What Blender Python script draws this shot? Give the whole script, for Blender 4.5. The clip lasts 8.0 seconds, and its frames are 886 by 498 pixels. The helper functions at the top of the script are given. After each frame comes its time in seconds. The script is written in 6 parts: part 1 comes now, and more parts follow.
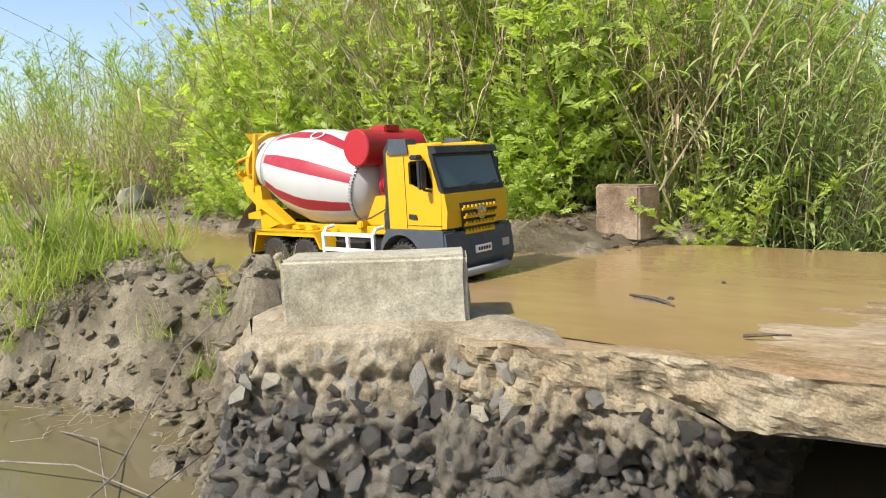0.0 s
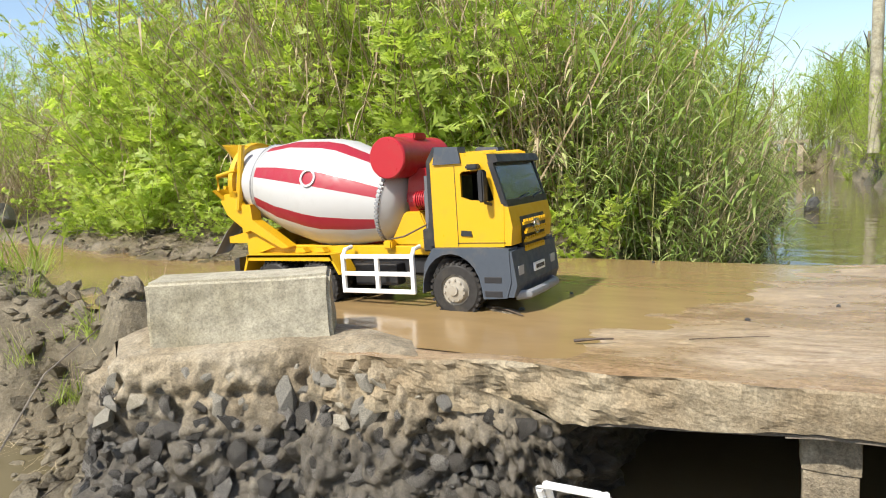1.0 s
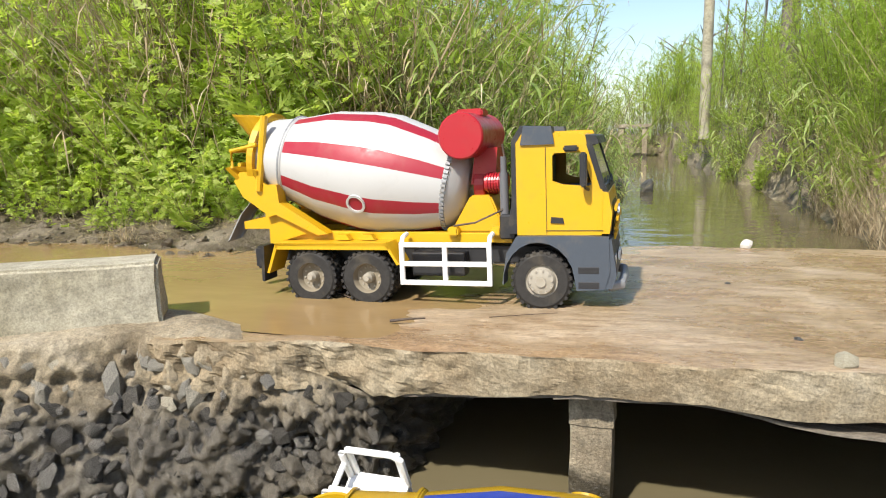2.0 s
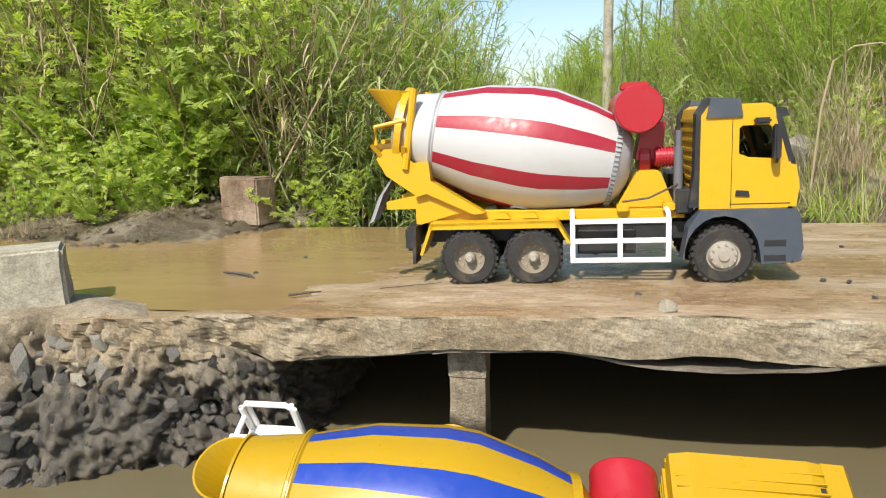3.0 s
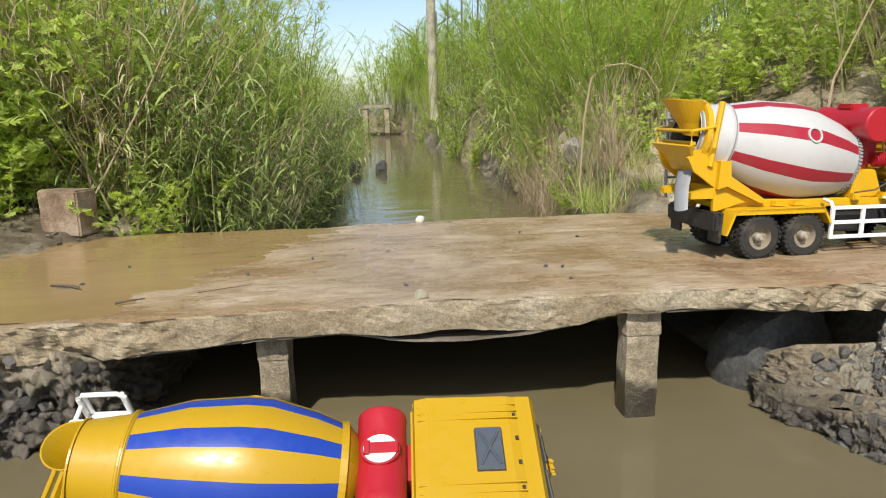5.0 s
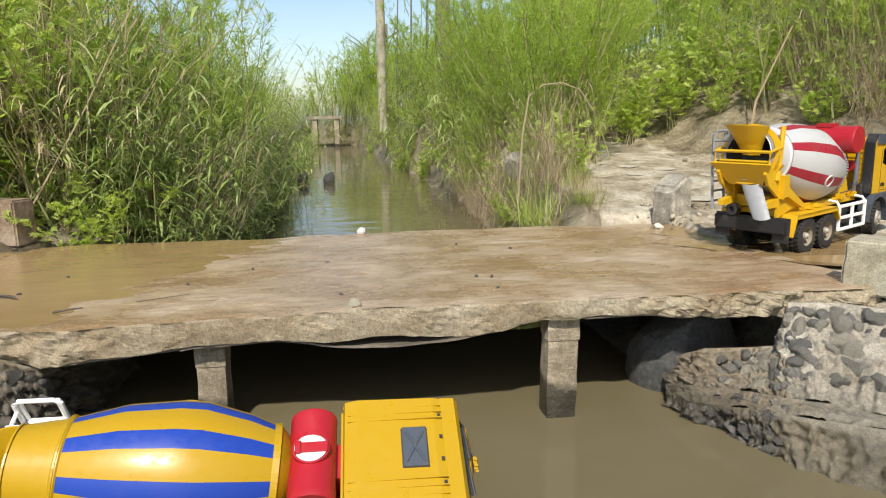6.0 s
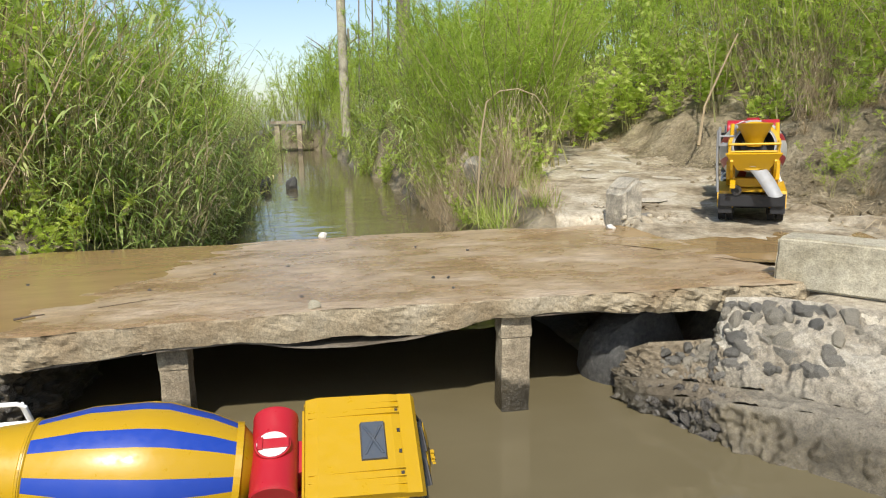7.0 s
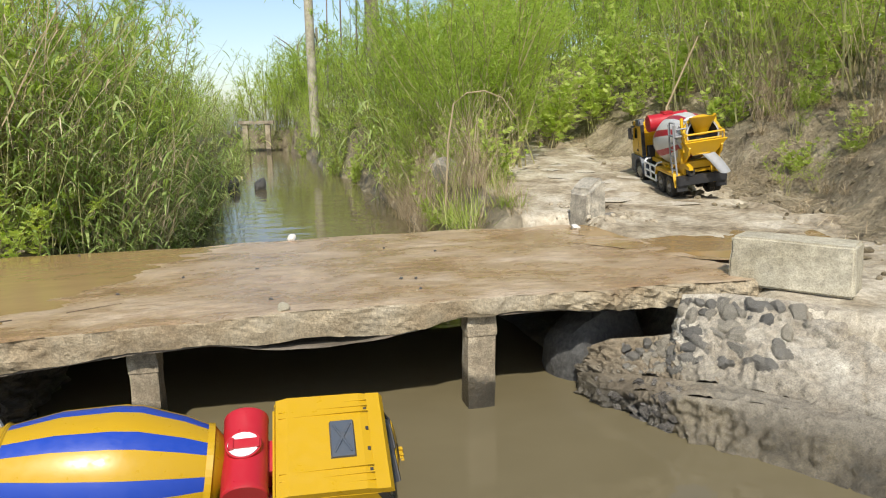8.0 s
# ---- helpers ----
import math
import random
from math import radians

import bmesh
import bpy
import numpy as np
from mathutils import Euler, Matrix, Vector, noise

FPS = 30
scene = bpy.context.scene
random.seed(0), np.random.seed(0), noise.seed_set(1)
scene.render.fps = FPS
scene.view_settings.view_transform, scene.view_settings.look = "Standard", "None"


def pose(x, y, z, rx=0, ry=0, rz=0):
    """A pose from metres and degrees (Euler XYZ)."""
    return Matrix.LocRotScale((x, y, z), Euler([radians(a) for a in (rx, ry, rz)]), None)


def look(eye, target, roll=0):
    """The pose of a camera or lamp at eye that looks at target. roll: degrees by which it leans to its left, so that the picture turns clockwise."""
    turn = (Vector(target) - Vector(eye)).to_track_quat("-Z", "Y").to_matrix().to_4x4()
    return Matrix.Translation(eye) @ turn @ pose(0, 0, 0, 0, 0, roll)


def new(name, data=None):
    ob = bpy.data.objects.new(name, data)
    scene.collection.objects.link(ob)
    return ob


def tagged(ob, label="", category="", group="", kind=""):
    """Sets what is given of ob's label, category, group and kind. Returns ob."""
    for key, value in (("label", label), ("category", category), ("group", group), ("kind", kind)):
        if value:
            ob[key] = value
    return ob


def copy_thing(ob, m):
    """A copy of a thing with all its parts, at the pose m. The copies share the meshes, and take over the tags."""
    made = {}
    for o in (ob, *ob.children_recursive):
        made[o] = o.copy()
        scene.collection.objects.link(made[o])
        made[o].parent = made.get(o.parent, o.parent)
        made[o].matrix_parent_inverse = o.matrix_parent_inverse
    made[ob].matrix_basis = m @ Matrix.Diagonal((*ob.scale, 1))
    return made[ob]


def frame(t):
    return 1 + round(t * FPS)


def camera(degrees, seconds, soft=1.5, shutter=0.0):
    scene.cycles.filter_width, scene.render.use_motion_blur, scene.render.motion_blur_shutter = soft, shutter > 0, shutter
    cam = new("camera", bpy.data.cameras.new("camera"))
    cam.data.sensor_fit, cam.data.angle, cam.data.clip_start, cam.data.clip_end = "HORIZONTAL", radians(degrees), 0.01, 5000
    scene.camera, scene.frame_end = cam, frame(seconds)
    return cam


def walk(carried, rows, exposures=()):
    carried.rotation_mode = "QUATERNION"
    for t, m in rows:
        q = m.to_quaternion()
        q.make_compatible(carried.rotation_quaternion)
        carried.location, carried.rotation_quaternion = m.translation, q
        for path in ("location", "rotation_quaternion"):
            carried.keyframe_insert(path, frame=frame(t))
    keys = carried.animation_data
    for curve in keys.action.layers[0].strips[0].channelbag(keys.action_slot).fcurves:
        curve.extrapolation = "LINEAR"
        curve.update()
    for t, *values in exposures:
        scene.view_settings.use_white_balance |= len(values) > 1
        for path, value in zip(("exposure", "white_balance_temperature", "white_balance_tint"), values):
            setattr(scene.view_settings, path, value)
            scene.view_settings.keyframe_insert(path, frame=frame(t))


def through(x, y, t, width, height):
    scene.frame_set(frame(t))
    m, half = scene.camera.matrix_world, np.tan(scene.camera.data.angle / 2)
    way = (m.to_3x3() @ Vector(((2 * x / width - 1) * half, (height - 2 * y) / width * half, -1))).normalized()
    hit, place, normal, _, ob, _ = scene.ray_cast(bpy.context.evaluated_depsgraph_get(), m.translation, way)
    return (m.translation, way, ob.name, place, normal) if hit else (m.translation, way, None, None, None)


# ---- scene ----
cam = camera(65.4, 8.0, 1.1)
PATH = [
    (0, (-0.282, -0.591, 0.165), (-1.487, 0.982, -0.111), -2.6),
    (0.5, (-0.253, -0.602, 0.17), (-1.352, 1.05, -0.084), -2.6),
    (1, (-0.223, -0.615, 0.176), (-1.172, 1.128, -0.074), -2.4),
    (1.5, (-0.184, -0.633, 0.185), (-0.955, 1.187, -0.116), -2.0),
    (2, (-0.149, -0.651, 0.198), (-0.751, 1.228, -0.134), -1.0),
    (2.2, (-0.138, -0.661, 0.203), (-0.67, 1.238, -0.132), -1.3),
    (3.3, (-0.073, -0.757, 0.191), (-0.398, 1.177, -0.2), -1.5),
    (3.5, (-0.063, -0.778, 0.2), (-0.342, 1.157, -0.22), -1.5),
    (4, (-0.044, -0.829, 0.217), (-0.228, 1.124, -0.173), -1.9),
    (4.5, (-0.02, -0.88, 0.239), (-0.081, 1.074, -0.183), -2.1),
    (5, (0.001, -0.919, 0.254), (0.067, 1.037, -0.156), -1.8),
    (5.2, (0.009, -0.932, 0.257), (0.123, 1.025, -0.139), -1.3),
    (6.5, (0.03, -0.996, 0.266), (0.273, 0.952, -0.112), -1.1),
    (7, (0.035, -1.017, 0.269), (0.341, 0.924, -0.103), -1.1),
    (7.5, (0.038, -1.034, 0.275), (0.401, 0.895, -0.109), -1.2),
    (8, (0.038, -1.043, 0.278), (0.426, 0.883, -0.099), -1.2),
]
walk(cam, [(t, look(eye, target, roll)) for t, eye, target, roll in PATH],
     exposures=[(0, 0.64), (2, 0.55), (3.5, 0.38), (4.5, 0.26), (8, 0.32)])

# ---------- world and light ----------
world = bpy.data.worlds.new("world")
scene.world = world
world.use_nodes = True
SUN_AZ, SUN_EL = radians(256), radians(47)   # direction the light comes from (from +x, counter-clockwise), and its height
wn = world.node_tree
sky = wn.nodes.new("ShaderNodeTexSky")
sky.sky_type, sky.sun_disc = "NISHITA", False
sky.sun_elevation, sky.sun_rotation = SUN_EL, radians(90) - SUN_AZ
sky.air_density, sky.dust_density, sky.ozone_density = 1.0, 1.2, 1.0
wn.nodes["Background"].inputs[1].default_value = 0.135
wn.links.new(sky.outputs[0], wn.nodes["Background"].inputs[0])
sun = new("sun", bpy.data.lights.new("sun", "SUN"))
sun.data.energy, sun.data.angle, sun.data.color = 4.6, radians(1.5), (1.0, 0.95, 0.86)
sun.matrix_basis = look((0, 0, 0), (-math.cos(SUN_EL) * math.cos(SUN_AZ), -math.cos(SUN_EL) * math.sin(SUN_AZ), -math.sin(SUN_EL)))

# ---------- numbers of the place ----------
WATER = -0.187                      # channel water level


def deck_z(x, y):
    return -0.034 * y + 0.027 * np.minimum(x, 0)


def puddle_z(x, y):
    return -0.012 - 0.025 * y


# ---------- noise ----------
def vnoise(x, y, seed=0):
    """Value noise, arrays in, -1..1 out."""
    x, y = np.asarray(x, float), np.asarray(y, float)
    ix, iy = np.floor(x).astype(np.int64), np.floor(y).astype(np.int64)
    fx, fy = x - ix, y - iy
    fx, fy = fx * fx * (3 - 2 * fx), fy * fy * (3 - 2 * fy)

    def h(a, b):
        n = (a * 374761393 + b * 668265263 + seed * 974634533) & 0xFFFFFFFF
        n = ((n ^ (n >> 13)) * 1274126177) & 0xFFFFFFFF
        return ((n ^ (n >> 16)) & 0xFFFF) / 32767.5 - 1
    return (h(ix, iy) * (1 - fx) + h(ix + 1, iy) * fx) * (1 - fy) + (h(ix, iy + 1) * (1 - fx) + h(ix + 1, iy + 1) * fx) * fy


def fbm(x, y, scale, octaves=4, seed=0):
    total, amp, f = 0, 1.0, 1.0 / scale
    for k in range(octaves):
        total = total + amp * vnoise(np.asarray(x) * f + 17.3 * k, np.asarray(y) * f - 9.1 * k, seed + k)
        amp, f = amp * 0.5, f * 2.03
    return total


def smooth(a, b, v):
    t = np.clip((v - a) / (b - a), 0, 1)
    return t * t * (3 - 2 * t)


# ---------- materials ----------
def mat(name, rough=0.8, metal=0.0, spec=0.5):
    m = bpy.data.materials.new(name)
    m.use_nodes = True
    p = m.node_tree.nodes["Principled BSDF"]
    p.inputs["Roughness"].default_value, p.inputs["Metallic"].default_value = rough, metal
    p.inputs["Specular IOR Level"].default_value = spec
    return m, m.node_tree, p


def tex_noise(nt, scale, detail=6, rough=0.6, stretch=None, kind="Object"):
    co = nt.nodes.new("ShaderNodeTexCoord")
    mp = nt.nodes.new("ShaderNodeMapping")
    if stretch:
        mp.inputs["Scale"].default_value = stretch
    n = nt.nodes.new("ShaderNodeTexNoise")
    n.inputs["Scale"].default_value, n.inputs["Detail"].default_value, n.inputs["Roughness"].default_value = scale, detail, rough
    nt.links.new(co.outputs[kind], mp.inputs[0])
    nt.links.new(mp.outputs[0], n.inputs["Vector"])
    return n.outputs["Fac"]


def ramp(nt, fac, stops):
    r = nt.nodes.new("ShaderNodeValToRGB")
    while len(r.color_ramp.elements) < len(stops):
        r.color_ramp.elements.new(0.5)
    for e, (pos, c) in zip(r.color_ramp.elements, stops):
        e.position, e.color = pos, (*c, 1) if len(c) == 3 else c
    nt.links.new(fac, r.inputs[0])
    return r.outputs[0]


def mixc(nt, fac, a, b, mode="MIX"):
    m = nt.nodes.new("ShaderNodeMix")
    m.data_type, m.blend_type = "RGBA", mode
    for sock, v in ((m.inputs[0], fac), (m.inputs[6], a), (m.inputs[7], b)):
        if hasattr(v, "links"):
            nt.links.new(v, sock)
        elif isinstance(v, (int, float)):
            sock.default_value = v
        else:
            sock.default_value = (*v, 1)
    return m.outputs[2]


def bump(nt, p, fac, strength, distance, prev=None):
    b = nt.nodes.new("ShaderNodeBump")
    b.inputs["Strength"].default_value, b.inputs["Distance"].default_value = strength, distance
    nt.links.new(fac, b.inputs["Height"])
    if prev:
        nt.links.new(prev, b.inputs["Normal"])
    nt.links.new(b.outputs[0], p.inputs["Normal"])
    return b.outputs[0]


def fine_mat(name, stops, scale, rough=0.85, fine=4.0, relief=0.002, strength=0.6, stretch=None, tint=None, spec=0.4, rough_stops=None):
    """A surface with colour variation at a large and a fine scale, and relief."""
    m, nt, p = mat(name, rough, spec=spec)
    big, small = tex_noise(nt, scale, 5, 0.6, stretch), tex_noise(nt, scale * fine, 8, 0.7, stretch)
    c = ramp(nt, big, stops)
    g = ramp(nt, small, [(0.3, (0.55, 0.55, 0.55)), (0.7, (1.25, 1.25, 1.25))])
    c = mixc(nt, 0.8, c, g, "MULTIPLY")
    grit = tex_noise(nt, 420, 6, 0.75)
    c = mixc(nt, 0.7, c, ramp(nt, grit, [(0.36, (0.55, 0.54, 0.52)), (0.5, (1.0, 1.0, 1.0)), (0.66, (1.4, 1.4, 1.38))]), "MULTIPLY")
    if tint:
        info = nt.nodes.new("ShaderNodeObjectInfo")
        c = mixc(nt, 1.0, c, ramp(nt, info.outputs["Random"], tint), "MULTIPLY")
    nt.links.new(c, p.inputs["Base Color"])
    if rough_stops:
        nt.links.new(ramp(nt, big, rough_stops), p.inputs["Roughness"])
    n = bump(nt, p, small, strength, relief)
    n = bump(nt, p, big, strength * 0.5, relief * 3, n)
    bump(nt, p, grit, strength * 0.7, 0.0014, n)
    return m


def paint(name, color, rough=0.3, dirt=0.12, metal=0.0):
    m, nt, p = mat(name, rough, metal)
    f = tex_noise(nt, 30, 6, 0.65)
    d = ramp(nt, f, [(0.52, (0, 0, 0)), (0.72, (1, 1, 1))])
    dm = nt.nodes.new("ShaderNodeMath")
    dm.operation = "MULTIPLY"
    dm.inputs[1].default_value = dirt
    nt.links.new(d, dm.inputs[0])
    c = mixc(nt, dm.outputs[0], color, (0.2, 0.16, 0.1))
    nt.links.new(c, p.inputs["Base Color"])
    nt.links.new(ramp(nt, tex_noise(nt, 90, 4), [(0.3, (rough * 0.8,) * 3), (0.7, (min(1, rough * 1.4),) * 3)]), p.inputs["Roughness"])
    bump(nt, p, tex_noise(nt, 220, 3), 0.12, 0.0006)
    return m


def leaf_mat(name, stops, through=0.35, rough=0.5):
    """Leaves: colour varied leaf by leaf and plant by plant, partly translucent."""
    m, nt, p = mat(name, rough, spec=0.35)
    geo, info = nt.nodes.new("ShaderNodeNewGeometry"), nt.nodes.new("ShaderNodeObjectInfo")
    add = nt.nodes.new("ShaderNodeMath")
    add.operation = "MULTIPLY_ADD"
    nt.links.new(geo.outputs["Random Per Island"], add.inputs[0])
    add.inputs[1].default_value = 0.62
    sc = nt.nodes.new("ShaderNodeMath")
    sc.operation = "MULTIPLY"
    nt.links.new(info.outputs["Random"], sc.inputs[0])
    sc.inputs[1].default_value = 0.38
    nt.links.new(sc.outputs[0], add.inputs[2])
    c = ramp(nt, add.outputs[0], stops)
    nt.links.new(c, p.inputs["Base Color"])
    t = nt.nodes.new("ShaderNodeBsdfTranslucent")
    nt.links.new(mixc(nt, 1.0, c, (1.25, 1.35, 0.7), "MULTIPLY"), t.inputs["Color"])
    mx = nt.nodes.new("ShaderNodeMixShader")
    mx.inputs[0].default_value = through
    nt.links.new(p.outputs[0], mx.inputs[1])
    nt.links.new(t.outputs[0], mx.inputs[2])
    nt.links.new(mx.outputs[0], nt.nodes["Material Output"].inputs["Surface"])
    return m


def water_mat(name, stops, rough, wave, height, fine_wave):
    m, nt, p = mat(name, rough, spec=0.5)
    p.inputs["IOR"].default_value = 1.33
    nt.links.new(ramp(nt, tex_noise(nt, 1.6, 5, 0.55), stops), p.inputs["Base Color"])
    n = bump(nt, p, tex_noise(nt, wave, 2, 0.4, (1, 1.8, 1)), 0.5, height)
    bump(nt, p, tex_noise(nt, fine_wave, 2, 0.5), 0.25, height * 0.3, n)
    return m


M_MUD = fine_mat("mud", [(0.3, (0.08, 0.062, 0.036)), (0.48, (0.18, 0.148, 0.095)), (0.68, (0.36, 0.31, 0.215))], 7, 0.6, 7, 0.012, 1.0,
                 rough_stops=[(0.35, (0.28,) * 3), (0.65, (0.85,) * 3)])
M_BANK = fine_mat("wet_bank_mud", [(0.3, (0.075, 0.058, 0.035)), (0.48, (0.15, 0.12, 0.078)), (0.68, (0.28, 0.235, 0.165))], 8, 0.5, 7, 0.012, 1.0,
                  rough_stops=[(0.35, (0.2,) * 3), (0.65, (0.7,) * 3)])
M_TRACK = fine_mat("packed_earth", [(0.32, (0.15, 0.115, 0.07)), (0.44, (0.30, 0.245, 0.165)), (0.54, (0.41, 0.355, 0.26)), (0.66, (0.52, 0.465, 0.365))], 7, 0.85, 8, 0.006, 0.8)
M_HILL = fine_mat("dry_soil", [(0.3, (0.15, 0.12, 0.07)), (0.55, (0.29, 0.24, 0.155)), (0.75, (0.43, 0.375, 0.26))], 8, 0.9, 8, 0.012, 1.0)
M_WATER = water_mat("channel_water", [(0.3, (0.115, 0.094, 0.051)), (0.7, (0.155, 0.13, 0.075))], 0.02, 5, 0.006, 26)
M_PUDDLE = water_mat("puddle_water", [(0.3, (0.235, 0.15, 0.062)), (0.7, (0.33, 0.225, 0.105))], 0.16, 9, 0.004, 40)
M_KERB = fine_mat("kerb_concrete", [(0.3, (0.24, 0.21, 0.135)), (0.42, (0.36, 0.325, 0.235)), (0.7, (0.46, 0.425, 0.33))], 11, 0.9, 6, 0.002, 0.5)
M_BROWN = fine_mat("red_brown_block", [(0.3, (0.14, 0.09, 0.058)), (0.5, (0.27, 0.195, 0.13)), (0.72, (0.40, 0.32, 0.235))], 14, 0.9, 7, 0.004, 0.8)
M_MORTAR = fine_mat("mortar", [(0.3, (0.15, 0.12, 0.085)), (0.5, (0.29, 0.245, 0.175)), (0.75, (0.42, 0.37, 0.285))], 10, 0.9, 9, 0.005, 1.0)
M_STONE = fine_mat("stone", [(0.3, (0.15, 0.142, 0.125)), (0.52, (0.28, 0.265, 0.23)), (0.72, (0.42, 0.39, 0.33))], 30, 0.75, 5, 0.002, 0.7,
                   tint=[(0.0, (0.7, 0.7, 0.72)), (0.5, (1.05, 1.03, 0.98)), (1.0, (1.7, 1.6, 1.4))])
M_WETSTONE = fine_mat("wet_stone", [(0.3, (0.09, 0.086, 0.08)), (0.5, (0.175, 0.168, 0.157)), (0.68, (0.37, 0.355, 0.33))], 55, 0.26, 6, 0.004, 1.0,
                      tint=[(0.0, (0.45, 0.43, 0.4)), (0.5, (0.95, 0.9, 0.84)), (1.0, (1.6, 1.55, 1.45))], spec=0.6)
M_ROCK = fine_mat("dark_rock", [(0.3, (0.06, 0.06, 0.06)), (0.6, (0.13, 0.128, 0.12)), (0.8, (0.22, 0.21, 0.2))], 14, 0.55, 6, 0.004, 0.8)


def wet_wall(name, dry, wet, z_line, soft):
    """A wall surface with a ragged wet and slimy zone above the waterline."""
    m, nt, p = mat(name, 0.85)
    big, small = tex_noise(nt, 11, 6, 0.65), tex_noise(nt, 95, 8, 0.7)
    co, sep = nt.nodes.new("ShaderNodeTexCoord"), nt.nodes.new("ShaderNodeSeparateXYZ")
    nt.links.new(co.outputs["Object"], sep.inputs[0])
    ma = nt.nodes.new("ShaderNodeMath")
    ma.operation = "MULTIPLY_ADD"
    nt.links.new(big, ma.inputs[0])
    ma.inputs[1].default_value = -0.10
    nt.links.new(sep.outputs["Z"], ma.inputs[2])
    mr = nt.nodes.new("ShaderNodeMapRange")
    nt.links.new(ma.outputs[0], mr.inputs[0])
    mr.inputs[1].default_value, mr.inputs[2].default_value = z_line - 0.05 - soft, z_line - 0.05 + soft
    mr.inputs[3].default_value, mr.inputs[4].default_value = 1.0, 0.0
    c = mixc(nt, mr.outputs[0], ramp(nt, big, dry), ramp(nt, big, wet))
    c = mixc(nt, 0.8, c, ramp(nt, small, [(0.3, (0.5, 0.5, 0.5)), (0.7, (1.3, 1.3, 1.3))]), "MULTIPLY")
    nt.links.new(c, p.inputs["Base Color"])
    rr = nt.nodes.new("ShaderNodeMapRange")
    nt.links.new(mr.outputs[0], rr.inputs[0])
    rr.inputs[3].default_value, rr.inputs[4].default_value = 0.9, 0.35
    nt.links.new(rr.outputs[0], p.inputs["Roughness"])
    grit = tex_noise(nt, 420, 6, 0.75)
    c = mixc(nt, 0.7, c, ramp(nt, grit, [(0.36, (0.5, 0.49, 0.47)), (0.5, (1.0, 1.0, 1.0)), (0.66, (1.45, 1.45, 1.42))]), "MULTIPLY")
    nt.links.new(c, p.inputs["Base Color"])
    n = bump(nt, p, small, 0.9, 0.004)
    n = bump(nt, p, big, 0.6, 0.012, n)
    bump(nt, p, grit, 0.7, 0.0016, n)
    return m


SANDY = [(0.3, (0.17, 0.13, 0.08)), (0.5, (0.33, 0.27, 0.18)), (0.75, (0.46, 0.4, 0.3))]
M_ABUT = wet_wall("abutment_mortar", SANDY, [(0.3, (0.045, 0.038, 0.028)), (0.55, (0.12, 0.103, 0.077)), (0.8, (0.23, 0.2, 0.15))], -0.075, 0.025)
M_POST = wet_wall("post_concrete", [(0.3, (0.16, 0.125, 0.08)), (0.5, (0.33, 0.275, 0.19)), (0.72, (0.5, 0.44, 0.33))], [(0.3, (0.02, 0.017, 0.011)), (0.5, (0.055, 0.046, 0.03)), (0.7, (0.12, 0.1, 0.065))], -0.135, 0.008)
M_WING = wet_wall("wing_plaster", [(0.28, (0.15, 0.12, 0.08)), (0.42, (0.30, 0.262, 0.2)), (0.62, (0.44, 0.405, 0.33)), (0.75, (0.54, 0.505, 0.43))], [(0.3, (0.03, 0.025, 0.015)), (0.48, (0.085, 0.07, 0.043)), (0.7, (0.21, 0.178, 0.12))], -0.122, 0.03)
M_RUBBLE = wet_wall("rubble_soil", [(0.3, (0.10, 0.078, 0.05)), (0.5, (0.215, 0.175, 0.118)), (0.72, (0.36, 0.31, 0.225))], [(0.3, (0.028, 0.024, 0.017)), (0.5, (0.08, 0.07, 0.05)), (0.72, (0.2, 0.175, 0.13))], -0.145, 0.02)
M_TRACKSLAB = fine_mat("track_slab", [(0.3, (0.36, 0.31, 0.23)), (0.5, (0.5, 0.45, 0.36)), (0.7, (0.62, 0.57, 0.47))], 14, 0.9, 8, 0.002, 0.5)
M_WOOD = fine_mat("wet_twig", [(0.3, (0.05, 0.035, 0.025)), (0.7, (0.13, 0.095, 0.07))], 60, 0.6, 4, 0.001)
M_BOARD = fine_mat("formwork_board", [(0.3, (0.10, 0.08, 0.055)), (0.7, (0.24, 0.205, 0.16))], 8, 0.8, 8, 0.001, stretch=(1, 8, 8))
M_WHITE = fine_mat("pale_rubble", [(0.3, (0.5, 0.47, 0.42)), (0.7, (0.75, 0.72, 0.67))], 40, 0.9, 4, 0.001)

# bridge deck: worn concrete with fine brushed streaks, scratches and damp stains
M_DECK, nt, p = mat("deck_concrete", 0.5)
streak, fine_streak = tex_noise(nt, 17, 10, 0.72, (1, 4.5, 1)), tex_noise(nt, 60, 8, 0.75, (1, 6, 1))
patch, grit = tex_noise(nt, 4.2, 7, 0.66, (1, 1.4, 1)), tex_noise(nt, 190, 6, 0.75)
c = ramp(nt, patch, [(0.3, (0.24, 0.145, 0.072)), (0.44, (0.325, 0.225, 0.13)), (0.55, (0.39, 0.30, 0.20)), (0.7, (0.46, 0.385, 0.29))])
c = mixc(nt, 0.8, c, ramp(nt, streak, [(0.36, (0.62, 0.53, 0.44)), (0.5, (0.97, 0.95, 0.92)), (0.64, (1.25, 1.24, 1.2))]), "MULTIPLY")
c = mixc(nt, 0.85, c, ramp(nt, fine_streak, [(0.34, (0.5, 0.42, 0.34)), (0.46, (0.96, 0.94, 0.92)), (0.66, (1.22, 1.22, 1.2))]), "MULTIPLY")
c = mixc(nt, 0.6, c, ramp(nt, grit, [(0.35, (0.6, 0.57, 0.53)), (0.65, (1.25, 1.25, 1.25))]), "MULTIPLY")
nt.links.new(c, p.inputs["Base Color"])
